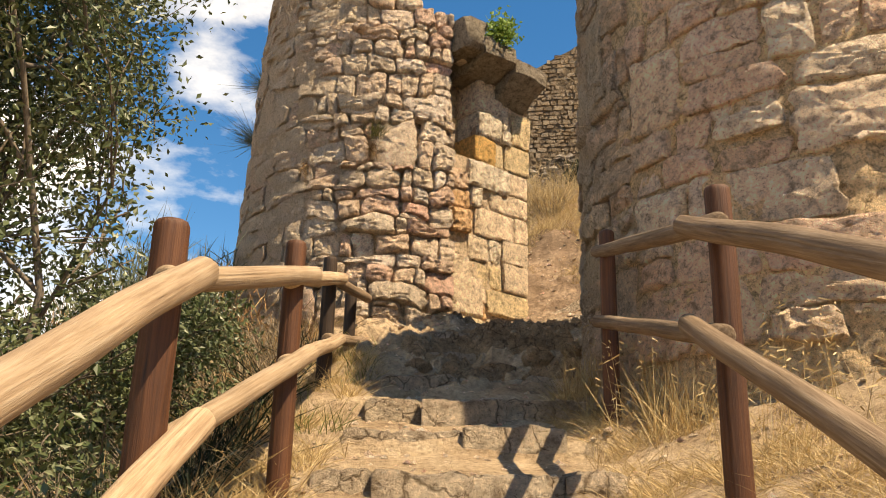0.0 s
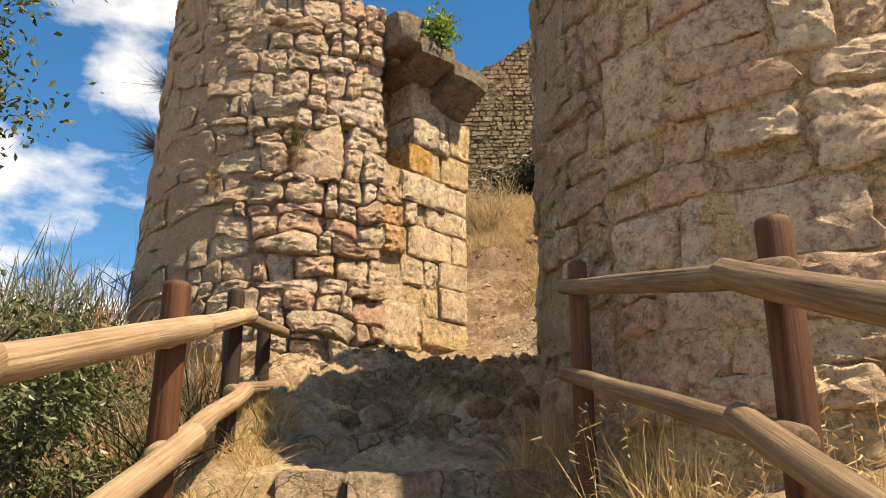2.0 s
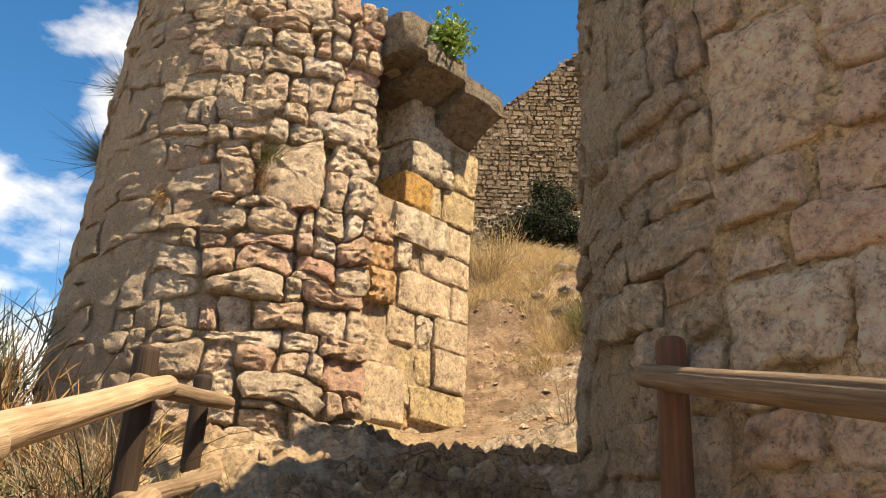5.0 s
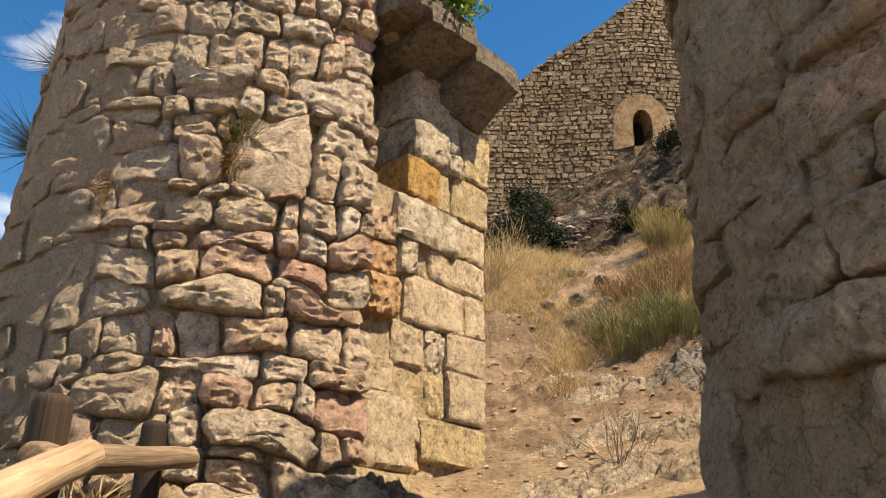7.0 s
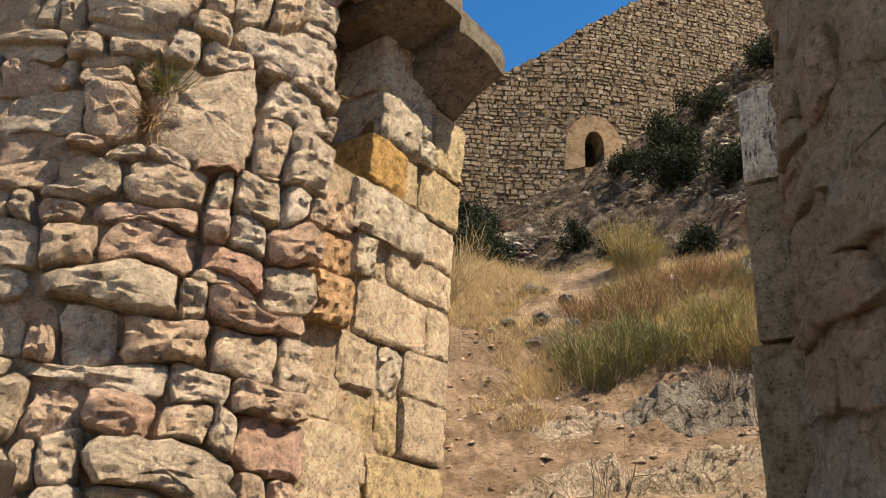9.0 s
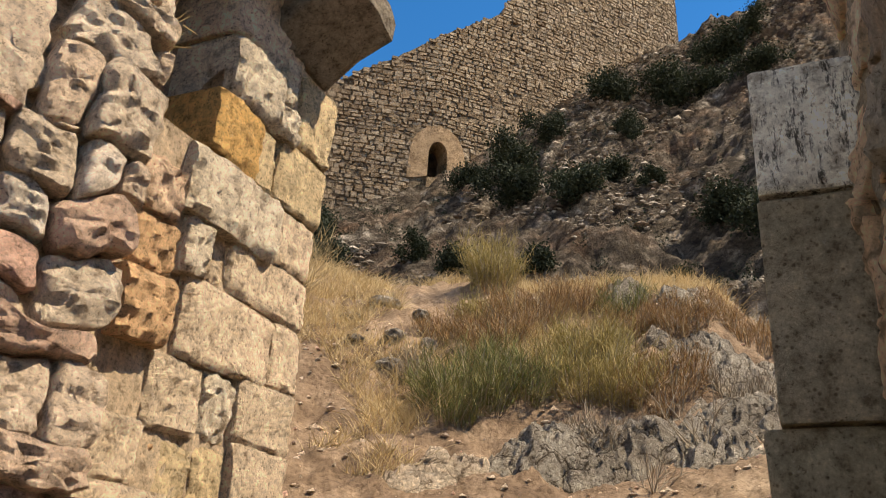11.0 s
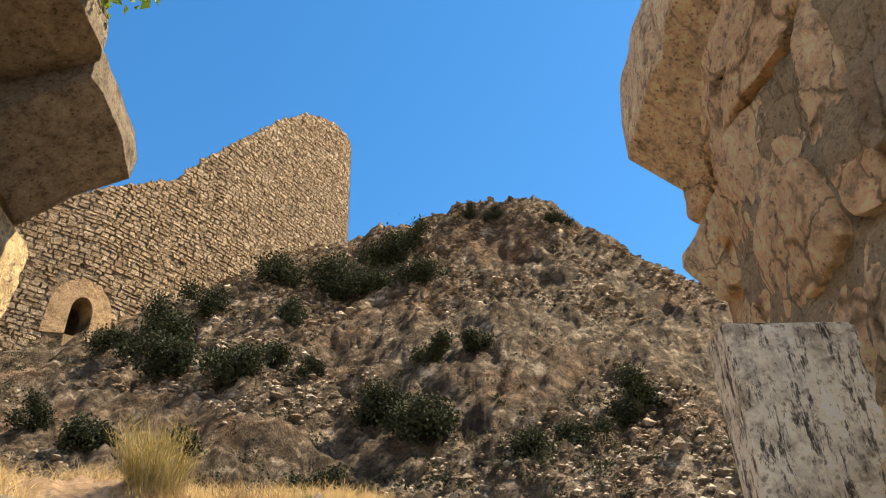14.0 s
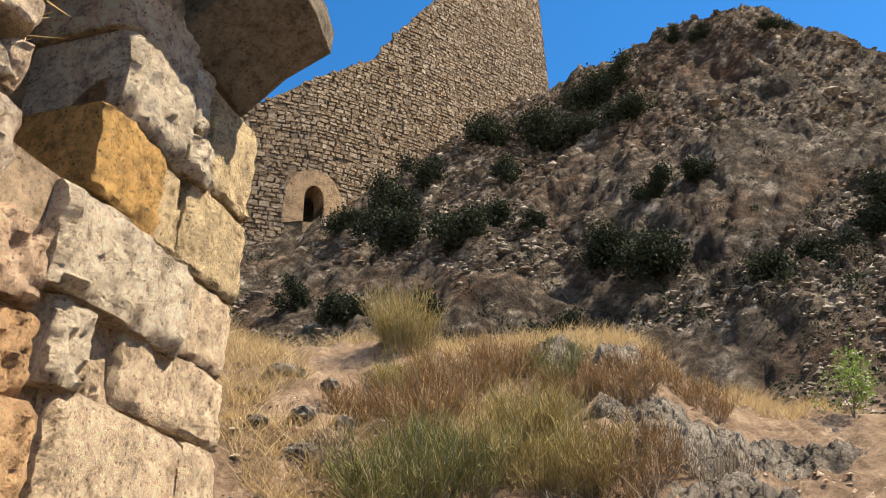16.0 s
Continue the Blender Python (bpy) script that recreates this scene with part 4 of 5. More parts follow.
pilaster = empty("gate_pilaster", (1.75, 7.6, 2.5), "shaded gate pilaster of pitted blocks with a whitened block on top", "pilaster")
crisp(part("block", box_shape(rnd, 0.02, 0.62, 4.745, 5.17, 0.05, -0.07, on_pilaster, 0.012, 0.006), M_LICHEN_WHITE, pilaster, "whitewashed block with dark stains"))
crisp(part("block", box_shape(rnd, 0.015, 0.62, 4.09, 4.74, 0.03, -0.12, on_pilaster, 0.012, 0.006), M_PILLAR, pilaster))
crisp(part("block", box_shape(rnd, -0.03, 0.62, 3.45, 4.085, 0.0, -0.42, on_pilaster, 0.014, 0.006), M_PILLAR, pilaster))
crisp(part("block", box_shape(rnd, -0.03, 0.62, 2.4, 3.445, 0.0, -0.42, on_pilaster, 0.014, 0.008), M_PILLAR, pilaster))
adopt(pilaster)


def on_pass(s, z, d):
    p = P0 + PD * 0.48 - PN * s - PD * d
    return (p.x, p.y, z)


pass_wall = empty("passage_wall", (2.3, 8.0, 2.6), "broken rubble wall of the gate passage, warm stone", "wall")
shell("core", on_pass, 0.03, 0.95, 12, [2.4 + 0.25 * i for i in range(17)] + [lambda s: 6.75], M_PASS, pass_wall, 1.1, 0.05, 7)
cells = course_cells(rnd, 0.03, 0.97, 2.6, 6.5, 0.34, 0.42, 0.3)
lay_stones(pass_wall, "stone", cells, on_pass, rnd, M_PASS, M_PASS_ISLAND, 0.008, 0.04, 0.03, lambda u, z: 0, tilt=1.3)
cells = course_cells(rnd, -0.38, 0.62, 5.18, 6.5, 0.3, 0.38, 0.3)
lay_stones(pass_wall, "stone", cells, lambda u, z, d: on_pilaster(u + 0.82, z, d - 0.05), rnd, M_PASS, M_PASS_ISLAND, 0.004, 0.03, 0.03, lambda u, z: 0)
adopt(pass_wall)
springer_r = empty("vault_springer", (2.2, 8.1, 6.4), "pale springer stones jutting from the passage wall", "springer")
slab(on_pass, -0.25, 0.36, 6.34, 6.555, 6.95, 0.27, M_ASHLAR["pale"], springer_r, rnd)
slab(on_pass, 0.365, 0.93, 6.34, 6.555, 6.95, 0.27, M_ASHLAR["pale"], springer_r, rnd)
adopt(springer_r)


# ---- wooden fences ----
def log(name, a, b, r0, r1, mat, owner, seed, sides=64, n=26, wob=0.008):
    """A round pole from a to b with chamfered ends, slightly crooked; its own z runs along it."""
    a, b = Vector(a), Vector(b)
    L = (b - a).length
    bm = bmesh.new()
    rows = []
    ends = ((0, 0.72), (0.006, 0.90), (0.018, 0.98))
    stops = [e for e in ends] + [(0.03 + (L - 0.06) * i / n, 1.0) for i in range(n + 1)] + [(L - e[0], e[1]) for e in ends[::-1]]
    split = 1.3 + math.sin(seed * 5.1)
    for z, full in stops:
        f = z / L
        r = (r0 + (r1 - r0) * f) * full
        ox, oy = wob * noise.noise(Vector((z * 1.3, seed, 0))), wob * noise.noise(Vector((z * 1.3, seed, 7)))
        row = []
        for k in range(sides):
            t = 2 * math.pi * k / sides
            rr = r * (1 + 0.06 * noise.noise(Vector((math.cos(t) * 1.4, math.sin(t) * 1.4, z * 1.2 + seed))))
            # drying checks along the grain
            for c, (at, reach) in enumerate(((split, 0.2), (split + 2.3, 0.0), (split + 4.1, 0.12))):
                here = at + 0.12 * noise.noise(Vector((z * 0.9, seed, c)))
                gone = abs((t - here + math.pi) % (2 * math.pi) - math.pi)
                rr -= 0.16 * r * max(0.0, 1 - gone / 0.10) * max(0.0, min(1.0, 2.5 * (noise.noise(Vector((z * 0.8, seed * 2, c * 5))) + reach)))
            row.append(bm.verts.new((ox + rr * math.cos(t), oy + rr * math.sin(t), z)))
        rows.append(row)
    for i in range(len(rows) - 1):
        for k in range(sides):
            bm.faces.new((rows[i][k], rows[i][(k + 1) % sides], rows[i + 1][(k + 1) % sides], rows[i + 1][k]))
    bm.faces.new(rows[0][::-1])
    bm.faces.new(rows[-1])
    ob = part(name, bm, mat, owner)
    ob.matrix_world = Matrix.Translation(a) @ (b - a).to_track_quat("Z", "Y").to_matrix().to_4x4()
    if owner:
        ob.matrix_basis = Matrix.Translation(owner.location).inverted() @ ob.matrix_basis
    return ob


def fence(posts, rails, label, mat):
    f = empty("wooden_fence", (posts[0][0], posts[0][1], gz(posts[0][0], posts[0][1])), label, "fence", "fences beside the path")
    for i, (x, y, top, r) in enumerate(posts):
        base = gz(x, y) - 0.15
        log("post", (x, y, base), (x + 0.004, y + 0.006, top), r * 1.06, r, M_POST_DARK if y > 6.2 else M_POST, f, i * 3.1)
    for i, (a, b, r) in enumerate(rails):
        log("rail", a, b, r, r * 0.96, M_RAIL_DARK_SHADED if a[1] > 6.2 else mat, f, 20 + i * 2.7, wob=0.014)
    return f


fence([(-0.95, 2.80, 2.31, 0.062), (-0.82, 4.36, 2.735, 0.055), (-0.95, 6.46, 3.27, 0.055), (-0.95, 7.90, 3.46, 0.055), (-0.92, 0.6, 1.20, 0.06)],
      [((-0.80, 0.55, 1.06), (-0.85, 2.92, 2.17), 0.058), ((-0.83, 0.55, 0.55), (-0.83, 3.02, 1.66), 0.058),
       ((-0.93, 2.74, 2.08), (-0.73, 4.50, 2.59), 0.050), ((-0.93, 2.84, 1.54), (-0.72, 4.50, 2.16), 0.050),
       ((-0.81, 4.22, 2.49), (-0.86, 6.58, 3.13), 0.050), ((-0.80, 4.22, 2.04), (-0.85, 6.58, 2.64), 0.050),
       ((-0.93, 6.34, 3.08), (-0.80, 8.05, 3.33), 0.048), ((-0.92, 6.34, 2.59), (-0.77, 8.05, 2.90), 0.048)],
      "two-rail fence of brown stained posts and weathered pine poles", M_RAIL)
# these rails are coloured darker for the shade on their near side
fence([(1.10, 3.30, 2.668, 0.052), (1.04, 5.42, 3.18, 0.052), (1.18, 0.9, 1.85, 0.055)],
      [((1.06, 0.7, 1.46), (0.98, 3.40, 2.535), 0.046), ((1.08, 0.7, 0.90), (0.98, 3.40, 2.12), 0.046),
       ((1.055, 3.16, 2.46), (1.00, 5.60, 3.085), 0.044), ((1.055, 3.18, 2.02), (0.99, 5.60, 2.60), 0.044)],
      "two-rail fence of brown stained posts and weathered poles below the bastion", M_RAIL_DARK_SHADED)


# ---- stone steps ----
def stone_step(y, z, x0, x1, seed, label):
    r = random.Random(seed)
    st = empty("stone_step", ((x0 + x1) / 2, y, z - 0.1), label, "step", "steps of the path")
    x = x0
    while x < x1:
        w = r.uniform(0.26, 0.75)
        dy = r.uniform(-0.04, 0.04)
        h = r.uniform(-0.015, 0.015)

        def place(u, v, d, yy=y + dy):
            return (u, yy + v, d)
        bm = box_shape(r, x, x + w - 0.008, -0.03 - r.uniform(0, 0.04), 0.30, z + 0.004 + h, z - 0.22, place, 0.022, 0.022, 12, 8)
        part("stone", bm, M_LEDGE, st)
        x += w
    adopt(st)


stone_step(4.45, 1.55, -0.68, 0.84, 1, "worn stone step of the sunlit path")
stone_step(5.15, 1.83, -0.62, 0.62, 2, "worn stone step of the path")
stone_step(5.90, 2.09, -0.55, 0.80, 3, "worn stone step in the bastion's shade")
stone_step(6.55, 2.34, -0.5, 1.0, 5, "rough bedrock step in the bastion's shade")
stone_step(7.35, 2.68, -0.4, 1.15, 6, "rough bedrock step in the gateway")
stone_step(8.2, 3.02, -0.2, 1.5, 7, "rough bedrock step in the gateway")
stone_step(3.7, 1.36, -0.66, 0.8, 4, "worn stone step of the sunlit path")


# ---- the castle on the hill ----
def top_height(x):
    return np.interp(x, (1, 5, 8, 10, 12.5, 15, 18.5, 22.3, 23.2, 25.8, 29.7, 32.5, 35.3, 37.0), (28.0, 29.5, 31.2, 33, 35.3, 37, 39.9, 42.9, 44.9, 48.7, 54.0, 57.3, 58.8, 59.1))


CURTAIN = [Vector((1, 51, 0)), Vector((12, 49.6, 0)), Vector((18, 48, 0)), Vector((26, 47.8, 0)), Vector((37.0, 48.56, 0))]
SEG = [(b - a).length for a, b in zip(CURTAIN, CURTAIN[1:])]
RUN = sum(SEG)


def on_curtain(u, z, d):
    k, rest = 0, min(max(u, 0.0), RUN)
    while k < len(SEG) - 1 and rest > SEG[k]:
        rest -= SEG[k]
        k += 1
    a, b = CURTAIN[k], CURTAIN[k + 1]
    t = (b - a).normalized()
    p = a + t * rest + Vector((t.y, -t.x, 0)) * d
    return (p.x, p.y, z)


def curtain_top(u):
    x = on_curtain(u, 0, 0)[0]
    return float(top_height(x)) + 0.25 * noise.noise(Vector((u * 1.7, 3, 0))) + 0.18 * noise.noise(Vector((u * 5.0, 9, 0)))


U_DOOR = SEG[0] + SEG[1] + 0.05
DOOR_W, DOOR_Z, DOOR_TOP = 0.62, 28.6, 31.15


def courses(place, u0, u1, z0, top, rnd, mat, owner, h=0.36, w=0.62, skip=None):
    """Small squared stones in courses, each with its own edges, as one mesh."""
    verts, faces = [], []
    z = z0
    while z < 60:
        hh = h * rnd.uniform(0.7, 1.3)
        u = u0 + rnd.uniform(-0.3, 0)
        any_left = False
        while u < u1:
            ww = w * rnd.uniform(0.45, 1.5)
            cu, cz = u + ww / 2, z + hh / 2
            if cz < top(cu):
                any_left = True
                if not (skip and skip(cu, cz)) and rnd.random() > 0.025:
                    g, o, k = 0.022, rnd.uniform(0.0, 0.06), len(verts)
                    j = [rnd.uniform(-0.07, 0.07) for _ in range(8)]
                    quad = ((max(u, u0) + g + j[0], z + g + j[1]), (min(u + ww, u1) - g + j[2], z + g + j[3]), (min(u + ww, u1) - g + j[4], z + hh - g + j[5]), (max(u, u0) + g + j[6], z + hh - g + j[7]))
                    verts += [place(a, b, -0.1) for a, b in quad]
                    verts += [place(a + (cu - a) * 0.14, b + (cz - b) * 0.14, o + rnd.uniform(-0.02, 0.02)) for a, b in quad]
                    faces += [(k + 4, k + 5, k + 6, k + 7)] + [(k + i, k + (i + 1) % 4, k + 4 + (i + 1) % 4, k + 4 + i) for i in range(4)]
            u += ww
        z += hh
        if not any_left and z > z0 + 4:
            break
    return tagged(mesh_object("stonework", verts, faces, mat, owner, smooth=False), kind="stuff")


castle = empty("castle_wall", (18, 48, 27), "high ruined castle curtain wall of tan stone with an arched doorway", "castle wall")
rnd = random.Random(77)
shell("core", on_curtain, 0, U_DOOR - DOOR_W, 40, [16, 20, 24, 27, 28.2, curtain_top], M_CASTLE_CORE, castle, 1.6, 0.1)
shell("core", on_curtain, U_DOOR + DOOR_W, RUN, 40, [20, 24, 28, 32, 36, curtain_top], M_CASTLE_CORE, castle, 1.6, 0.1)
shell("core", on_curtain, U_DOOR - DOOR_W, U_DOOR + DOOR_W, 4, [DOOR_TOP + 0.1, 33, 35, curtain_top], M_CASTLE_CORE, castle, 1.6, 0.1)
shell("core", on_curtain, U_DOOR - DOOR_W, U_DOOR + DOOR_W, 4, [20, 24, DOOR_Z], M_CASTLE_CORE, castle, 1.6, 0.1)
shell("core", lambda u, z, d: on_curtain(u, z, d - 2.6), U_DOOR - 3, U_DOOR + 3, 4, [26, 29, 34], M_CASTLE_CORE, castle, 0.5, 0.1)
courses(on_curtain, 0, RUN, 22, curtain_top, rnd, M_CASTLE, castle, 0.31, 0.50, lambda u, z: abs(u - U_DOOR) < 1.75 and z < DOOR_TOP + 0.9)


def door_surround():
    bm = bmesh.new()
    n = 14
    inner, outer = [], []
    for i in range(n + 1):
        t = math.pi * i / n
        c, s = math.cos(t), math.sin(t)
        inner.append((-DOOR_W * c, 30.05 + 1.1 * s ** 0.8))
        outer.append((-1.8 * c, 30.0 + 2.3 * s ** 0.9))
    inner = [(-DOOR_W, DOOR_Z)] + inner + [(DOOR_W, DOOR_Z)]
    outer = [(-1.9, DOOR_Z - 0.3)] + outer + [(1.9, DOOR_Z - 0.3)]
    rows = []
    for pts, d in ((inner, -1.4), (inner, 0.03), (outer, 0.05), (outer, -0.1)):
        rows.append([bm.verts.new(on_curtain(U_DOOR + u, z, d + 0.02 * noise.noise(Vector((u * 3, z * 3, 0))))) for u, z in pts])
    for a, b in zip(rows, rows[1:]):
        for i in range(len(a) - 1):
            bm.faces.new((a[i], a[i + 1], b[i + 1], b[i]))
    bmesh.ops.recalc_face_normals(bm, faces=bm.faces[:])
    return crisp(part("door_surround", bm, stone_material("plastered_stone", [(0.29, 0.20, 0.12), (0.29, 0.20, 0.12)], (0.21, 0.145, 0.09), 0.5, 2.0, 0.4), castle, "pale plastered arch round the doorway"))


door_surround()
adopt(castle)

keep = empty("castle_tower", (36.75, 52.7, 38), "round castle tower of tan coursed stone above the crag", "castle tower")
KEEP_R = 4.15


def on_keep(u, z, d):
    a = u / KEEP_R
    r = KEEP_R - 0.012 * (z - 44) + d
    return (36.75 + r * math.sin(a), 52.7 - r * math.cos(a), z)


def keep_top(u):
    return 59.1 + 0.25 * noise.noise(Vector((u * 1.1, 0, 4))) + 0.12 * noise.noise(Vector((u * 4, 0, 4))) + 0.5 * math.sin(u / KEEP_R)


shell("core", on_keep, -math.pi * KEEP_R, math.pi * KEEP_R, 64, [34, 40, 46, 52, 55, keep_top], M_CASTLE_CORE, keep, 1.2, 0.08)
courses(on_keep, 0.02, 0.55 * math.pi * KEEP_R, 36, keep_top, rnd, M_CASTLE, keep, 0.31, 0.50)
adopt(keep)


# ---- plants and rocks ----
gen = np.random.default_rng(42)


def blades(name, base, tip, width, mat, parent=None, sag=0.0):
    """Thin tapering blades from base to tip, as one mesh."""
    base, tip = np.asarray(base, float), np.asarray(tip, float)
    n = len(base)
    d = tip - base
    ln = np.linalg.norm(d, axis=1, keepdims=True) + 1e-9
    side = np.cross(d, gen.normal(size=(n, 3)))
    side /= np.linalg.norm(side, axis=1, keepdims=True) + 1e-9
    w = np.broadcast_to(np.asarray(width, float).reshape(-1, 1), (n, 1)) * 0.5
    mid = base + d * 0.55 + np.array([0, 0, 1.0]) * ln * sag
    v = np.stack([base - side * w, base + side * w, mid - side * w * 0.8, mid + side * w * 0.8, tip], 1).reshape(-1, 3)
    o = (np.arange(n) * 5)[:, None]
    f = np.concatenate([o + np.array([0, 1, 2]), o + np.array([1, 3, 2]), o + np.array([2, 3, 4])])
    return fast_mesh(name, v, f, mat, parent)


def leaves(name, at, size, mat, parent=None, slim=0.45, up=0.0):
    """Small pointed leaves, each a folded lozenge, as one mesh."""
    at = np.asarray(at, float)
    n = len(at)
    d = gen.normal(size=(n, 3)) + np.array([0, 0, up])
    d /= np.linalg.norm(d, axis=1, keepdims=True)
    s = np.cross(d, gen.normal(size=(n, 3)))
    s /= np.linalg.norm(s, axis=1, keepdims=True) + 1e-9
    nn = np.cross(d, s)
    L = size * gen.uniform(0.6, 1.3, (n, 1))
    v = np.stack([at, at + d * L * 0.5 + s * L * slim * 0.5 + nn * L * 0.1, at + d * L, at + d * L * 0.5 - s * L * slim * 0.5 + nn * L * 0.1], 1).reshape(-1, 3)
    f = (np.arange(n) * 4)[:, None] + np.array([0, 1, 2, 3])
    return fast_mesh(name, v, f, mat, parent)


def tubes(name, paths, mat, parent=None, sides=6):
    """Tapered limbs along paths of (point, radius)."""
    verts, faces = [], []
    for path in paths:
        o = len(verts)
        for i, (p, r) in enumerate(path):
            q = path[min(i + 1, len(path) - 1)][0] - path[max(i - 1, 0)][0]
            q = q.normalized() if q.length > 1e-6 else Vector((0, 0, 1))
            e = q.orthogonal().normalized()
            g = q.cross(e)
            for k in range(sides):
                t = 2 * math.pi * k / sides
                verts.append(p + (e * math.cos(t) + g * math.sin(t)) * r)
        for i in range(len(path) - 1):
            for k in range(sides):
                a, b = o + i * sides + k, o + i * sides + (k + 1) % sides
                faces.append((a, b, b + sides, a + sides))
    return mesh_object(name, verts, faces, mat, parent)


def grow(rnd, start, way, length, radius, depth, out, tips, spread=0.7, lift=0.1):
    p, d = Vector(start), Vector(way).normalized()
    path, n = [], 6
    for i in range(n + 1):
        path.append((p.copy(), radius * (1 - 0.65 * i / n)))
        if i:
            tips.append((p.copy(), depth))
        if depth and i >= 2 and rnd.random() < 0.85:
            side = (d + spread * Vector((rnd.gauss(0, 1), rnd.gauss(0, 1), rnd.gauss(0, 0.7)))).normalized()
            grow(rnd, p, side, length * rnd.uniform(0.45, 0.7), radius * 0.5, depth - 1, out, tips, spread, lift)
        d = (d + 0.16 * Vector((rnd.gauss(0, 1), rnd.gauss(0, 1), rnd.gauss(0, 1))) + Vector((0, 0, lift * 0.3))).normalized()
        p = p + d * (length / n)
    out.append(path)


def leafy(name, at, label, category, trunks, length, depth, leaf, mat, per_tip, spread_leaf, seed, radius=0.04, slim=0.45, lean=(0, 0, 1), group="", xmax=9.0, ymax=99.0):
    r = random.Random(seed)
    z = gz(at[0], at[1]) - 0.05
    tree = empty(name, (at[0], at[1], z), label, category, group)
    limbs, tips = [], []
    for _ in range(trunks):
        way = Vector(lean) + Vector((r.gauss(0, 0.3), r.gauss(0, 0.3), 0))
        grow(r, (at[0], at[1], z), way, length * r.uniform(0.8, 1.1), radius, depth, limbs, tips)
    limbs = [[(p, q) for p, q in path if p.x < xmax and p.y < ymax] for path in limbs]
    limbs = sorted((path for path in limbs if len(path) > 1), key=lambda path: -path[0][1])
    for path in limbs[:trunks]:
        tubes("trunk", [path], M_BARK, tree, 9)
    tagged(tubes("branchwork", limbs[trunks:], M_BARK, tree), kind="stuff")
    pts = np.array([tuple(p) for p, dd in tips if dd <= 1 and p.x < xmax and p.y < ymax])
    pts = np.repeat(pts, per_tip, axis=0) + gen.normal(size=(len(pts) * per_tip, 3)) * spread_leaf
    leaves("crown", pts, leaf, mat, tree, slim)
    adopt(tree)
    return tree


# the oak beside the fence, and the shrubs under it
OAK = "leafy green holm oak with thin grey branches beside the fence"
leafy("oak_tree", (-2.25, 4.1), OAK, "tree", 6, 3.4, 3, 0.045, M_OAK_LEAF, 18, 0.085, 3, 0.028, 0.5, (-0.02, 0.02, 1), xmax=-1.30, ymax=5.0)
leafy("oak_tree", (-3.0, 3.4), OAK, "tree", 5, 3.6, 3, 0.045, M_OAK_LEAF, 18, 0.085, 8, 0.03, 0.5, (0.05, 0.1, 1), xmax=-1.6, ymax=4.9)
leafy("oak_tree", (-3.7, 4.3), OAK, "tree", 5, 3.8, 3, 0.05, M_OAK_LEAF, 16, 0.09, 12, 0.03, 0.5, (0.1, -0.02, 1), xmax=-1.6, ymax=5.0)
SHRUB = "green oak shrub with small leaves by the fence"
leafy("shrub", (-1.95, 5.7), SHRUB, "shrub", 5, 0.95, 2, 0.045, M_OAK_LEAF, 18, 0.07, 5, 0.02, 0.5, group="shrubs under the oak", xmax=-1.35)
leafy("shrub", (-2.1, 3.6), SHRUB, "shrub", 6, 1.0, 2, 0.045, M_OAK_LEAF, 8, 0.07, 6, 0.02, 0.5, group="shrubs under the oak", xmax=-1.25)
leafy("shrub", (-2.7, 7.4), SHRUB, "shrub", 6, 0.9, 2, 0.045, M_OAK_LEAF, 18, 0.08, 7, 0.02, 0.5, group="shrubs under the oak", xmax=-1.7)
leafy("shrub", (-1.6, 2.4), SHRUB, "shrub", 5, 0.6, 2, 0.04, M_OAK_LEAF, 4, 0.05, 9, 0.015, 0.5, group="shrubs under the oak", xmax=-1.1)
leafy("shrub", (-3.3, 6.2), SHRUB, "shrub", 6, 1.1, 2, 0.045, M_OAK_LEAF, 18, 0.08, 17, 0.02, 0.5, group="shrubs under the oak", xmax=-1.7)


def tuft(n, at, radius, height, spread, flat=0.0):
    a = gen.uniform(0, 2 * np.pi, n)
    r = radius * np.sqrt(gen.uniform(0, 1, n)) * 0.5
    base = np.stack([at[0] + r * np.cos(a), at[1] + r * np.sin(a), np.zeros(n)], 1)
    base[:, 2] = ground_z(base[:, 0], base[:, 1]) - 0.02
    lean = gen.uniform(0.15, 1, n)[:, None] * spread
    out = np.stack([np.cos(a), np.sin(a), np.zeros(n)], 1) * lean + gen.normal(size=(n, 3)) * 0.12
    h = height * gen.uniform(0.45, 1.05, n)[:, None]
    return base, base + out * h + np.array([0, 0, 1.0]) * h * np.sqrt(np.clip(1 - lean ** 2, 0.15, 1))


def broom(at, radius, height, mat, label, n=1500, name="broom_bush", spread=0.75, width=0.005):
    """A bush of upright stems, each with many short twigs at odd angles."""
    bush = empty(name, (at[0], at[1], gz(at[0], at[1])), label, "bush", "bushes on the hillside")
    m = max(60, n // 6)
    b, t = tuft(m, at, radius, height, spread)
    tagged(blades("stemwork", b, t, width * 1.6, M_GREY_TWIG, bush, sag=0.04), kind="stuff")
    k = n * 3
    pick = gen.integers(0, m, k)
    b2 = b[pick] + (t - b)[pick] * gen.uniform(0.15, 1.0, (k, 1)) + gen.normal(size=(k, 3)) * 0.04 * height
    way = gen.normal(size=(k, 3)) * 0.75 + np.array([0, 0, 0.9]) + 0.5 * (t - b)[pick] / height
    t2 = b2 + way * gen.uniform(0.06, 0.2, (k, 1)) * height
    tagged(blades("foliage", b2, t2, width, mat, bush, sag=0.03), kind="stuff")
    adopt(bush)
    return bush


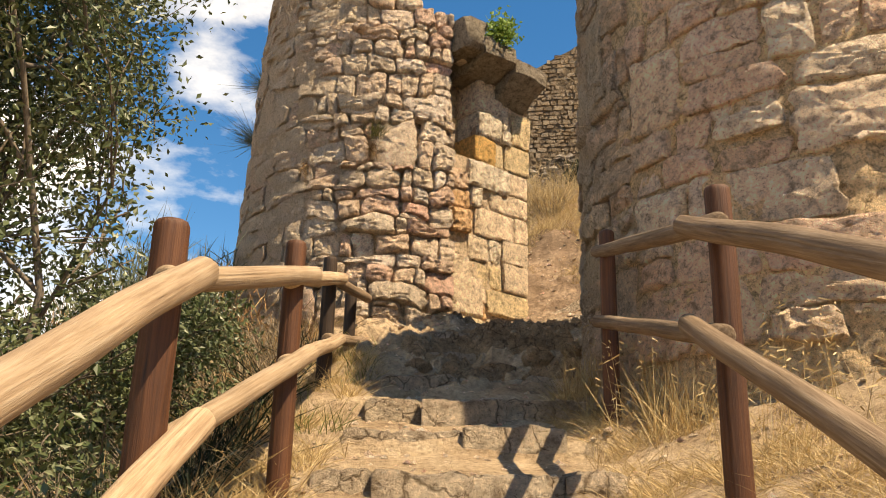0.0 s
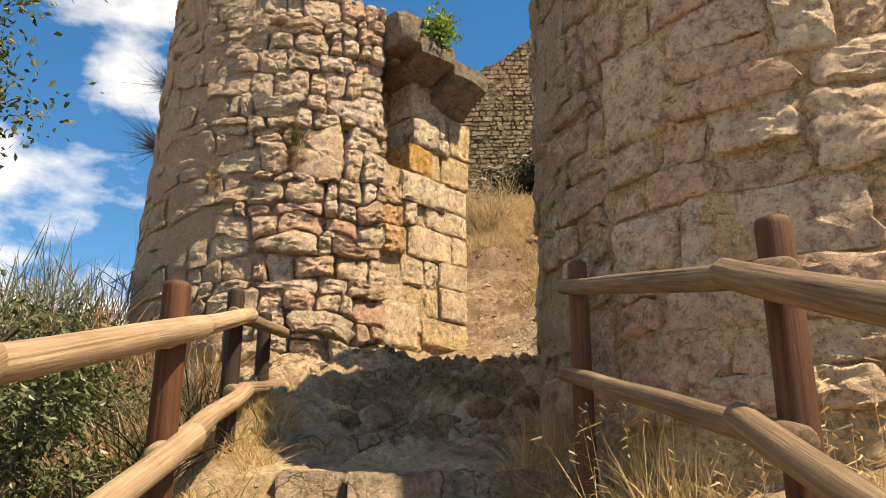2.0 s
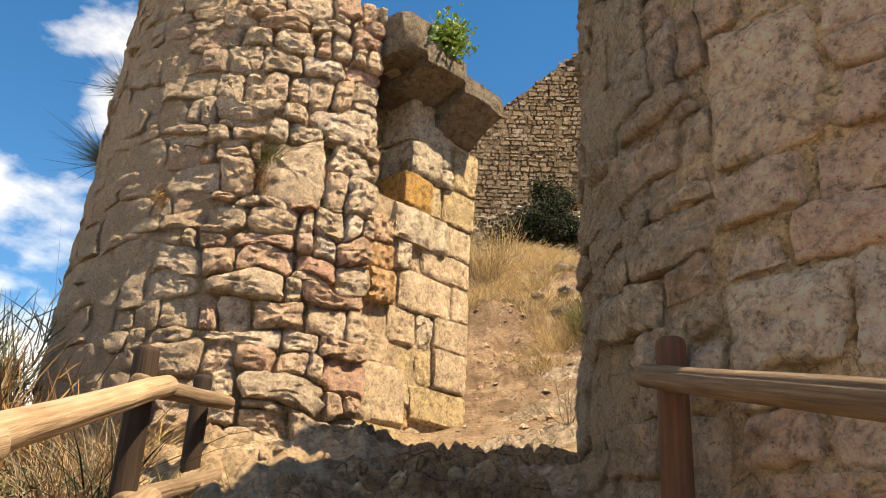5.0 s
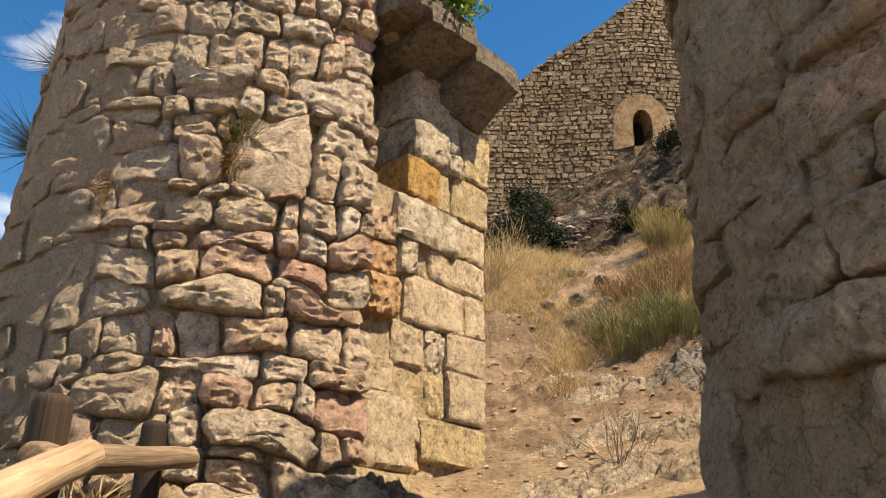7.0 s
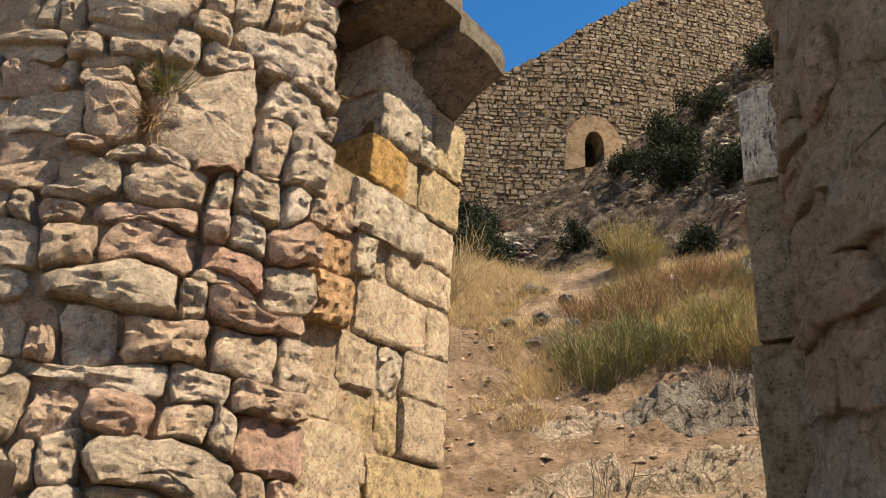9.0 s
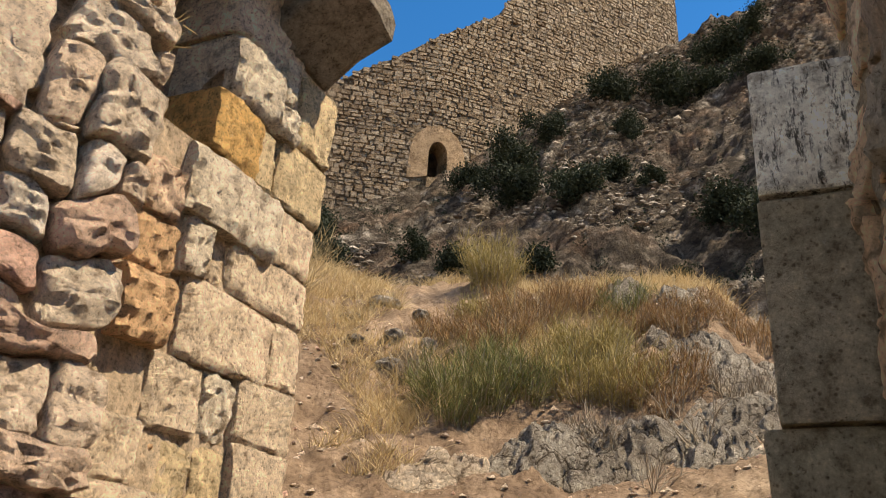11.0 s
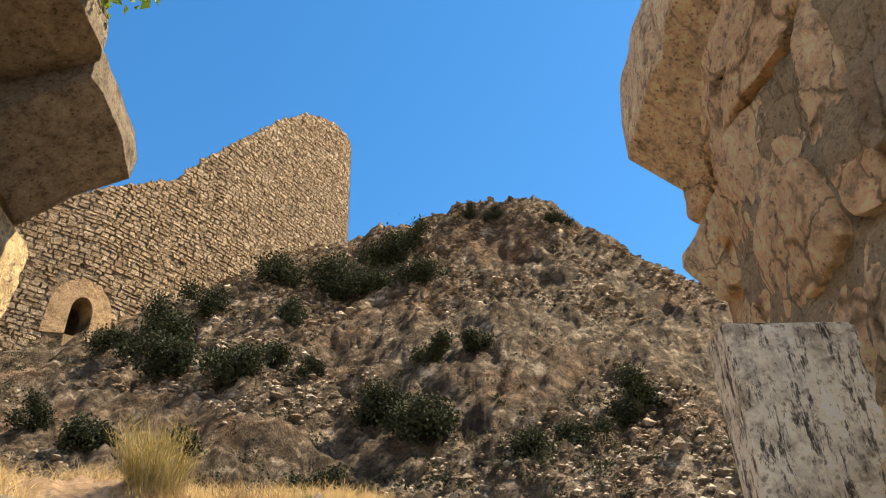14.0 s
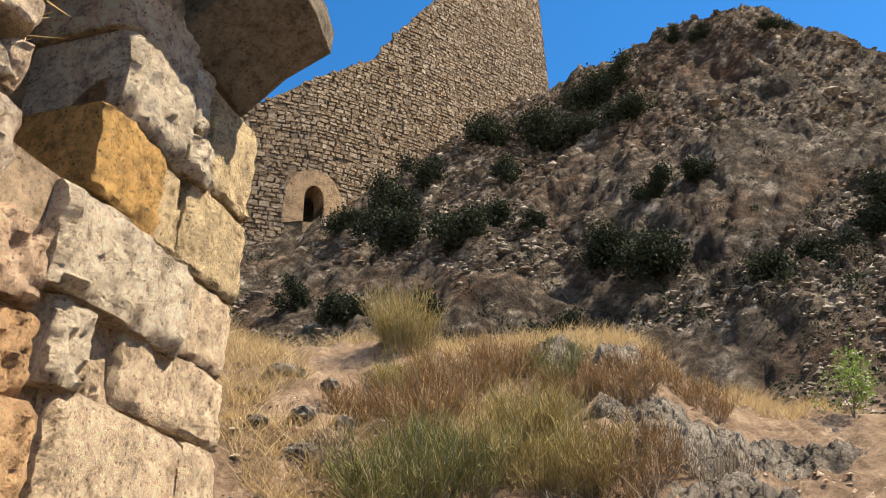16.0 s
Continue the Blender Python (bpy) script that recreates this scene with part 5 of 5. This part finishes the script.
GREEN, BROWN, OLIVE = "green broom bush with fine upright stems", "rust-brown dry heather bush", "yellow-green broom bush on the knoll's crest"
broom((3.0, 12.35), 0.68, 0.46, M_BROOM, GREEN, 2200)
broom((2.72, 12.2), 0.4, 0.30, M_BROOM, GREEN, 900)
broom((3.45, 12.25), 0.5, 0.42, M_BROOM, GREEN, 900)
broom((4.45, 14.75), 0.40, 0.66, M_YELLOW, OLIVE, 1500, spread=0.55)
YELLOW = "yellowing broom bush with dry stems"
for bx, by, br, bh in ((3.95, 12.05, 0.6, 0.46), (4.25, 12.4, 0.5, 0.42), (4.1, 11.75, 0.5, 0.36)):
    broom((bx, by), br, bh, M_YELLOW, YELLOW, 1100)
for bx, by, br, bh in ((3.6, 13.0, 0.6, 0.40), (4.2, 13.4, 0.65, 0.44), (4.8, 13.4, 0.5, 0.36), (3.3, 13.6, 0.45, 0.28), (5.3, 12.35, 0.5, 0.30), (6.2, 12.45, 0.7, 0.28), (4.35, 11.5, 0.6, 0.30), (5.0, 12.75, 0.5, 0.26)):
    broom((bx, by), br, bh, M_HEATH, BROWN, 1100)
for bx, by, br, bh, bm_, bl in ((5.15, 13.05, 0.45, 0.32, M_BROOM, GREEN), (3.9, 13.9, 0.5, 0.3, M_YELLOW, YELLOW), (3.55, 11.25, 0.4, 0.26, M_GREY_TWIG, "low grey dry scrub on the knoll"), (2.75, 13.0, 0.3, 0.2, M_GREY_TWIG, "low grey dry scrub on the knoll"), (4.9, 11.25, 0.45, 0.28, M_GREY_TWIG, "low grey dry scrub on the knoll")):
    broom((bx, by), br, bh, bm_, bl, 800)
broom((1.75, 14.6), 0.5, 0.8, M_STRAW, "tuft of tall golden grass on the slope", 900, "grass_tuft")
broom((-3.4, 9.9), 0.7, 1.55, M_SILVER, "tall grey-green broom bush beside the tower", 1500, spread=0.45, width=0.012)
broom((-4.1, 10.4), 0.9, 1.6, M_SILVER, "tall grey-green broom bush beside the tower", 1200, spread=0.5, width=0.012)
for bx, by in ((-3.4, 8.2), (-4.0, 8.9), (-2.9, 8.6), (-4.6, 7.8)):
    broom((bx, by), 1.0, 1.2, M_HEATH, "dry reddish scrub below the tower", 1200, "dry_scrub", 0.85, 0.01)


def hill_bush(x, y, size, seed):
    z = gz(x, y)
    n = int(2200 + 1300 * size)
    k = 9
    r = np.random.default_rng(seed)
    lob = r.normal(size=(k, 3)) * np.array([0.25, 0.25, 0.17]) * size
    at = lob[r.integers(0, k, n)] + r.normal(size=(n, 3)) * 0.13 * size + np.array([x, y, z + 0.22 * size])
    ob = leaves("bush", at, 0.10 * size ** 0.5, M_DARK_LEAF, None, 0.7)
    return tagged(ob, "dark evergreen bush clinging to the rocky slope", "bush", "bushes on the crag")


CRAG_BUSHES = [(19.0, 44.8, 2.2), (20.9, 42.5, 3.0), (18.7, 38.8, 2.6), (28.2, 43.4, 3.0), (31.6, 41.7, 3.8), (36.4, 41.6, 3.7), (38.0, 40.3, 2.5), (22.4, 36.2, 1.6), (19.2, 34.7, 2.4), (25.2, 28.3, 1.4),
               (21.6, 28.1, 2.0), (21.3, 25.0, 2.2), (18.7, 19.4, 1.1), (20.7, 19.1, 1.0), (28.1, 20.2, 1.7), (12.4, 32.2, 1.4), (14.3, 29.7, 1.2), (16.7, 25.8, 1.1), (33.8, 36.4, 2.4), (41.8, 36.0, 1.4)]
CRAG_BUSHES_HIGH = [(43.2, 31.5, 1.3), (42.0, 38.3, 1.3), (26.4, 39.7, 1.7), (22.3, 32.8, 1.1), (26.8, 20.6, 1.2), (23.0, 43.3, 2.1), (12.1, 36.0, 1.2), (26.6, 26.8, 1.3), (8.0, 39.9, 3.0), (10.3, 46.0, 2.6), (9.0, 39.0, 2.0)]
for i, (bx, by, bs) in enumerate(CRAG_BUSHES + CRAG_BUSHES_HIGH):
    hill_bush(bx, by, bs, i)


def scrub():
    """Low scrub and stones scattered over the far slope."""
    n = 900
    az = np.radians(gen.uniform(5, 75, n))
    r = gen.uniform(15, 50, n)
    x, y = CX + r * np.sin(az), CY + r * np.cos(az)
    m = fbm(x * 0.2, y * 0.2, 3) > -0.1
    x, y = x[m], y[m]
    at = np.stack([x, y, ground_z(x, y)], 1)
    s = gen.uniform(0.05, 0.28, (len(at), 1))
    pts = np.repeat(at, 60, axis=0) + gen.normal(size=(len(at) * 60, 3)) * np.repeat(s, 60, axis=0)
    ob = leaves("hillside_scrub", pts, 0.09, M_DARK_LEAF, None, 0.7)
    tagged(ob, "low dark scrub scattered over the rocky hillside", "scrub", kind="stuff")


scrub()


def scree():
    """Broken stones lying over the far slope."""
    n = 40000
    az = np.radians(gen.uniform(3, 78, n))
    r = gen.uniform(13, 54, n)
    x, y = CX + r * np.sin(az), CY + r * np.cos(az)
    m = fbm(x * 0.15 + 4, y * 0.15, 4) > -0.12
    x, y, r = x[m], y[m], r[m]
    k = len(x)
    s = (gen.gamma(1.4, 0.05, k) + 0.04) * np.interp(r, (13, 25, 45), (0.45, 0.7, 1.15))
    octa = np.array([(1, 0.1, 0), (0.5, 0.8, 0.1), (-0.6, 0.7, 0), (-1, -0.1, 0.1), (-0.4, -0.9, 0), (0.6, -0.7, 0.1), (0.1, 0, 0.75), (0, 0, -0.6)])
    v = octa[None] * (1 + gen.uniform(-0.35, 0.35, (k, 8, 3))) * s[:, None, None] + np.stack([x, y, ground_z(x, y)], 1)[:, None]
    tri = np.array([(i, (i + 1) % 6, 6) for i in range(6)] + [((i + 1) % 6, i, 7) for i in range(6)])
    f = ((np.arange(k) * 8)[:, None, None] + tri[None]).reshape(-1, 3)
    ob = fast_mesh("scree", v.reshape(-1, 3), f, stone_material("scree_stone", [(0.10, 0.08, 0.065), (0.22, 0.185, 0.15), (0.42, 0.37, 0.31), (0.14, 0.095, 0.065)], (0.10, 0.08, 0.06), 0.5, 3.0, 0.4, island=True))
    tagged(ob, "broken grey stones lying over the hillside", "scree", kind="stuff")


scree()


def rock(at, size, seed, mat, label, turn=0.0, sub=5, group="rocks of the knoll", sharp=0.3):
    bm = bmesh.new()
    bmesh.ops.create_icosphere(bm, subdivisions=sub, radius=1.0)
    o = Vector((seed * 3.7, seed * 1.3, seed * 0.7))
    z0 = gz(at[0], at[1])
    c, s = math.cos(turn), math.sin(turn)
    for v in bm.verts:
        p = v.co.copy()
        k = 1 + sharp * noise.noise(p * 1.6 + o) - 0.20 * abs(noise.noise(p * 2.6 + o)) + 0.07 * noise.noise(p * 6 + o) + 0.05 * noise.noise(p * 14 + o)
        q = Vector((p.x * size[0], p.y * size[1], p.z * size[2])) * k
        v.co = (at[0] + q.x * c - q.y * s, at[1] + q.x * s + q.y * c, z0 + q.z + 0.1 * size[2])
    me_ob = part("rock", bm, mat, None)
    me_ob.data.polygons.foreach_set("use_smooth", [False] * len(me_ob.data.polygons))
    return tagged(me_ob, label, "rock", group)


def outcrop(cx, cy, rx, ry, h, seed, mat, label, turn=0.0, group="rocks of the knoll", shelf=0.55, n=110, name="rock_outcrop"):
    """Bedrock breaking through the slope: a cracked, pitted shelf whose rim dips under the soil."""
    u = np.linspace(-1, 1, n)
    m = max(24, int(n * ry / rx))
    U, V = np.meshgrid(u, np.linspace(-1, 1, m))
    c, k = math.cos(turn), math.sin(turn)
    X, Y = cx + U * rx * c - V * ry * k, cy + U * rx * k + V * ry * c
    edge = np.hypot(U, V) + 0.45 * fbm(X * 2.3 + seed, Y * 2.3, 4)
    body = smooth(1.0, shelf, edge)
    crack = np.abs(fbm(X * 3.6 + seed * 3, Y * 5.0, 4, 0.6))
    rough = fbm(X * 9 + seed, Y * 9, 5, 0.65)
    Z = ground_z(X, Y) - 0.10 + (h + 0.10) * body * (0.75 + 0.55 * fbm(X * 1.9, Y * 1.9 + seed, 3)) - 0.45 * h * body * smooth(0.14, 0.0, crack) + (0.05 * rough - 0.07 * np.abs(fbm(X * 6 + 3, Y * 8 + seed, 4, 0.6)) + 0.025 + 0.12 * h * np.round(3 * fbm(X * 1.6 + 7, Y * 2.6 + seed, 3)) / 1.5) * body
    idx = np.arange(n * m).reshape(m, n)
    faces = np.stack([idx[:-1, :-1], idx[:-1, 1:], idx[1:, 1:], idx[1:, :-1]], -1).reshape(-1, 4)
    rim = np.concatenate([idx[0], idx[1:, -1], idx[-1, -2::-1], idx[-2:0:-1, 0]])
    P = np.stack([X, Y, Z], -1).reshape(-1, 3)
    low = P[rim] - np.array([0, 0, 0.3])
    r2 = n * m + np.arange(len(rim))
    skirt = np.stack([rim, r2, np.roll(r2, -1), np.roll(rim, -1)], -1)
    ob = fast_mesh(name, np.concatenate([P, low]), np.concatenate([faces, skirt]), mat, smooth=True)
    ob.data.set_sharp_from_angle(angle=radians(28))
    return tagged(ob, label, "rock", group)


GREY_ROCK = "rough grey limestone outcrop with lichen"
outcrop(5.2, 11.7, 1.0, 0.55, 0.15, 1, M_ROCK, GREY_ROCK, 0.25, n=150)
outcrop(6.2, 11.35, 0.75, 0.40, 0.09, 2, M_ROCK, GREY_ROCK, -0.3)
outcrop(5.25, 13.2, 0.42, 0.3, 0.26, 3, M_ROCK, GREY_ROCK)
outcrop(5.75, 12.75, 0.5, 0.28, 0.22, 4, M_ROCK, GREY_ROCK, 0.2)
outcrop(3.3, 11.15, 1.15, 0.42, 0.16, 5, M_ROCK, "grey lichened bedrock ledge below the bushes", -0.12, n=160)
outcrop(4.5, 10.75, 1.0, 0.50, 0.14, 6, M_ROCK, GREY_ROCK, -0.2, n=140)
outcrop(2.25, 11.35, 0.55, 0.24, 0.10, 7, M_LEDGE, "pale worn bedrock ledge at the path's edge", 0.1)
PALE_LEDGE = "pale sunlit bedrock step in the path"
outcrop(1.75, 10.25, 0.62, 0.26, 0.10, 8, M_LEDGE, PALE_LEDGE, 0.1, "bedrock ledges of the path", n=140)
outcrop(2.55, 10.0, 0.75, 0.30, 0.12, 9, M_LEDGE, PALE_LEDGE, -0.15, "bedrock ledges of the path", n=140)
outcrop(1.5, 9.45, 0.85, 0.28, 0.08, 10, M_LEDGE, PALE_LEDGE, 0.1, "bedrock ledges of the path", n=150)
outcrop(2.4, 9.2, 0.7, 0.3, 0.09, 11, M_LEDGE, PALE_LEDGE, 0.0, "bedrock ledges of the path")
for i, (rx, ry, sx, sy, sz) in enumerate(((2.55, 13.1, 0.14, 0.10, 0.07), (2.75, 13.5, 0.18, 0.12, 0.09), (3.0, 13.3, 0.13, 0.1, 0.08), (2.45, 14.1, 0.16, 0.1, 0.07), (2.9, 14.3, 0.2, 0.12, 0.08), (2.3, 13.4, 0.1, 0.08, 0.05), (3.2, 14.0, 0.16, 0.1, 0.08), (2.65, 12.5, 0.1, 0.07, 0.05))):
    rock((rx, ry), (sx, sy, sz), i + 1, M_ROCK, "loose brown stone in the dry grass", 0.7 * i, 3, "loose stones of the slope")

LEDGE = "worn brown bedrock ledge in the steep path"
for i, (rx, ry, sx, sy, h) in enumerate(((0.95, 6.75, 0.50, 0.20, 0.14), (0.15, 6.75, 0.48, 0.22, 0.12), (0.75, 7.5, 0.62, 0.26, 0.15), (-0.05, 7.45, 0.42, 0.24, 0.13), (0.5, 8.25, 0.85, 0.26, 0.12), (1.35, 8.35, 0.5, 0.28, 0.14), (0.1, 8.9, 0.5, 0.22, 0.10))):
    outcrop(rx, ry, sx, sy, h, 40 + i, M_STEP, LEDGE, 0.15 * math.sin(i * 2.1), "bedrock ledges of the path", n=90)
for i, (rx, ry, sx, sy, sz) in enumerate(((0.42, 7.15, 0.17, 0.10, 0.09), (0.75, 7.12, 0.14, 0.1, 0.11), (0.05, 7.1, 0.12, 0.09, 0.08), (-0.25, 7.0, 0.13, 0.1, 0.08), (1.05, 7.2, 0.12, 0.09, 0.08), (0.6, 7.95, 0.16, 0.1, 0.08), (0.15, 8.0, 0.13, 0.09, 0.08))):
    rock((rx, ry), (sx, sy, sz), 60 + i, M_STEP, "squarish brown stone set in the steep path", 0.2 * i, 4, "stones in the steep path", 0.2)


def pebbles():
    n = 4200
    x, y = gen.uniform(-0.8, 6.0, n), gen.uniform(2, 14, n)
    r = np.hypot(x - BASTION_C[0], y - BASTION_C[1])
    m = r > BASTION_R + 0.05
    x, y = x[m], y[m]
    z = ground_z(x, y)
    s = gen.uniform(0.006, 0.03, len(x)) * gen.uniform(0.5, 1.3, len(x)) * np.where((y > 8) & (gen.random(len(x)) < 0.3), 1.7, 1.0)
    octa = np.array([(1, 0, 0), (0, 1, 0), (-1, 0, 0), (0, -1, 0), (0, 0, 0.75), (0, 0, -0.5)])
    v = (octa[None] * (1 + gen.uniform(-0.3, 0.3, (len(x), 6, 1))) + gen.uniform(-0.45, 0.45, (len(x), 6, 3)) * (1, 1, 0.3)) * s[:, None, None] + np.stack([x, y, z], 1)[:, None]
    tri = np.array([(0, 1, 4), (1, 2, 4), (2, 3, 4), (3, 0, 4), (1, 0, 5), (2, 1, 5), (3, 2, 5), (0, 3, 5)])
    f = ((np.arange(len(x)) * 6)[:, None, None] + tri[None]).reshape(-1, 3)
    ob = fast_mesh("pebbles", v.reshape(-1, 3), f, M_RUBBLE_ISLAND)
    tagged(ob, "loose pale stones scattered on the path", "pebbles", kind="stuff")


pebbles()


def grass(name, n, area, height, mat, label, lean=0.6, width=0.004, mask=None):
    x, y = area(n)
    keep_in = (np.hypot(x - TOWER_C[0], y - TOWER_C[1]) > TOWER_R + 0.02) & (np.hypot(x - BASTION_C[0], y - BASTION_C[1]) > BASTION_R + 0.02)
    if mask is not None:
        keep_in &= mask(x, y)
    x, y = x[keep_in], y[keep_in]
    k = len(x)
    base = np.stack([x, y, ground_z(x, y) - 0.01], 1)
    h = height * gen.uniform(0.35, 1.15, (k, 1))
    tip = base + np.array([0, 0, 1.0]) * h + gen.normal(size=(k, 3)) * np.array([1, 1, 0.25]) * h * lean
    tip[:, 2] = np.maximum(tip[:, 2], base[:, 2] + 0.02)
    ob = blades(name, base, tip, width, mat, sag=0.06)
    return tagged(ob, label, "grass", kind="stuff")


def clumps(x, y, scale, level):
    return fbm(x * scale + 31, y * scale + 7, 3) > level


def in_box(x0, x1, y0, y1):
    return lambda n: (gen.uniform(x0, x1, n), gen.uniform(y0, y1, n))


def in_knoll(n):
    az, r = np.radians(gen.uniform(3, 60, n)), gen.uniform(3.2, 10.5, n)
    return CX + r * np.sin(az), CY + r * np.cos(az)


grass("dry_grass", 34000, in_box(0.72, 2.9, 1.2, 6.2), 0.09, M_STRAW, "short dry golden grass on the bank", 1.5, 0.0035, lambda x, y: clumps(x, y, 2.0, -0.1) & (x > 0.75 + 0.12 * np.sin(y * 3)))
grass("dry_grass", 2600, in_box(0.8, 1.5, 4.8, 6.2), 0.34, M_STRAW, "tall dry oat grass at the bastion's foot", 0.4, 0.004, lambda x, y: clumps(x, y, 3.0, 0.02))
grass("dry_grass", 14000, in_box(-1.5, -0.55, 1.2, 7.2), 0.13, M_STRAW, "dry golden grass along the fence", 1.1, 0.004, lambda x, y: clumps(x, y, 2.2, -0.08) & (x < -0.62 + 0.08 * np.sin(y * 4)))
grass("dry_grass", 12000, in_box(-4.5, -1.2, 0.8, 8.8), 0.32, M_STRAW, "tangled dry grass below the fence", 0.9, 0.006, lambda x, y: clumps(x, y, 1.2, 0.05))
grass("brown_weeds", 14000, in_box(-4.5, -1.2, 0.8, 8.8), 0.30, M_HEATH, "withered brown weeds below the fence", 0.9, 0.006, lambda x, y: clumps(x, y, 1.3, 0.0))
grass("green_weeds", 9000, in_box(-3.6, -1.15, 3.2, 7.8), 0.34, M_DARK_LEAF, "dark green weeds below the fence", 0.8, 0.012, lambda x, y: clumps(x, y, 1.6, 0.04))
grass("dry_twigs", 15000, in_box(-4.2, -1.4, 1.6, 8.6), 0.36, M_GREY_TWIG, "tangle of bare grey and brown twigs", 0.75, 0.007)
grass("dry_grass", 110000, in_knoll, 0.17, M_STRAW, "dry golden grass on the knoll", 0.8, 0.005, lambda x, y: clumps(x, y, 0.8, -0.13) & ~((x > 3.0) & (y < 12.2)) & (y > 11.7 - 0.3 * np.sin(x * 4)) & (fbm(x * 2.2, y * 2.2, 2) > -0.2))
grass("green_weeds", 900, in_box(-1.1, -0.6, 5.2, 7.6), 0.16, M_BROOM, "small green weeds at the fence foot", 0.6, 0.006, lambda x, y: clumps(x, y, 3, 0.05))


def oats():
    """Tall stalks with pale hanging seed heads."""
    n = 70
    x = gen.uniform(0.95, 1.9, n)
    y = np.where(x < 1.35, gen.uniform(4.9, 5.5, n), gen.uniform(3.4, 4.6, n))
    ok = np.hypot(x - BASTION_C[0], y - BASTION_C[1]) > BASTION_R + 0.04
    x, y = x[ok], y[ok]
    base = np.stack([x, y, ground_z(x, y)], 1)
    tip = base + np.array([0, 0, 1.0]) * gen.uniform(0.3, 0.65, (len(x), 1)) + gen.normal(size=(len(x), 3)) * 0.08
    b = [base] + [tip - np.array([0, 0, 0.04 * k]) for k in range(5)]
    t = [tip] + [tip - np.array([0, 0, 0.04 * k]) + gen.normal(size=(len(x), 3)) * np.array([0.035, 0.035, 0.0]) - np.array([0, 0, 0.02]) for k in range(5)]
    w = np.concatenate([np.full(len(x), 0.004)] + [np.full(len(x), 0.008)] * 5)
    tagged(blades("oat_stalks", np.concatenate(b), np.concatenate(t), w, M_STRAW), "tall pale wild oat stalks with seed heads", "grass", kind="stuff")


oats()

# plants on the masonry
fresh_at = np.array(on_jamb(0.36, 7.05, 0.40))
pts = fresh_at + gen.normal(size=(950, 3)) * np.array([0.085, 0.085, 0.10]) + np.array([0, 0, 0.05])
tagged(leaves("fig_sprout", pts, 0.06, M_FRESH, None, 0.6, 0.5), "fresh green plant sprouting from the broken springer", "plant")


def wall_tuft(u, z, place, n, ln, mat, label, down=-0.2, name="wall_plant"):
    p = np.array(place(u, z, -0.02))
    q = np.array(place(u, z, 1.0)) - p
    base = p + gen.normal(size=(n, 3)) * 0.035
    tip = base + (q * 0.75 + gen.normal(size=(n, 3)) * 0.6 + np.array([0, 0, down])) * ln * gen.uniform(0.4, 1.1, (n, 1))
    return tagged(blades(name, base, tip, 0.005, mat), label, "plant", "plants on the walls")


wall_tuft(0.06, 5.50, on_tower, 320, 0.16, M_BROOM, "small green plant rooted in the tower's joints", 0.2)
wall_tuft(0.03, 5.33, on_tower, 260, 0.15, M_HEATH, "withered brown plant hanging from the tower's joints", -0.6)
wall_tuft(-0.77, 5.17, on_tower, 160, 0.12, M_HEATH, "withered brown plant hanging from the tower's joints", -0.8)
wall_tuft(-2.55, 6.05, on_tower, 300, 0.30, M_SILVER, "grey bush growing out of the tower's flank", 0.5)
wall_tuft(-2.6, 6.9, on_tower, 260, 0.26, M_SILVER, "grey bush growing out of the tower's flank", 0.5)
wall_tuft(0.62, 5.95, on_tower, 80, 0.14, M_STRAW, "dry grass in the tower's joints", 0.3)
wall_tuft(1.0, 5.75, on_tower, 40, 0.10, M_STRAW, "dry grass in the niche of the tower", 0.4)
wall_tuft(1.55, 4.55, on_bastion, 60, 0.06, M_HEATH, "small dry tuft on the bastion", -0.2)
wall_tuft(1.75, 4.2, on_bastion, 60, 0.05, M_HEATH, "small dry tuft on the bastion", -0.2)


leafy("sapling", (7.83, 11.8), "young bright green sapling behind the rocks", "sapling", 4, 0.5, 2, 0.035, M_FRESH, 2, 0.05, 31, 0.01, 0.6)


def bare_bush(x, y, h):
    r = random.Random(int(x * 100))
    out, tips = [], []
    z = gz(x, y) - 0.03
    for _ in range(9):
        grow(r, (x, y, z), (r.gauss(0, 0.6), r.gauss(0, 0.6), 1), h * r.uniform(0.6, 1.1), 0.006, 1, out, tips, 0.6)
    b = empty("bare_bush", (x, y, z), "leafless bush of thin pale twigs among the rocks", "bush", "bushes on the hillside")
    tagged(tubes("twigwork", out, M_GREY_TWIG, b, 4), kind="stuff")
    adopt(b)


bare_bush(4.0, 10.7, 0.5)
bare_bush(1.75, 9.6, 0.45)
bare_bush(3.3, 10.4, 0.3)


def iron_fence():
    f = empty("wire_fence", (9.5, 27, gz(9.5, 27)), "thin dark iron fence posts with wire on the slope", "fence")
    prev = None
    for i in range(10):
        x, y = 6.4 + i * 0.75, 28.6 - i * 0.12
        z = gz(x, y)
        tubes("post", [[(Vector((x, y, z - 0.2)), 0.035), (Vector((x, y, z + 1.3)), 0.035)]], M_IRON, f, 6)
        if prev:
            for h in (0.5, 1.15):
                tubes("wire", [[(Vector((prev[0], prev[1], prev[2] + h)), 0.012), (Vector((x, y, z + h)), 0.012)]], M_IRON, f, 4)
        prev = (x, y, z)
    adopt(f)


iron_fence()
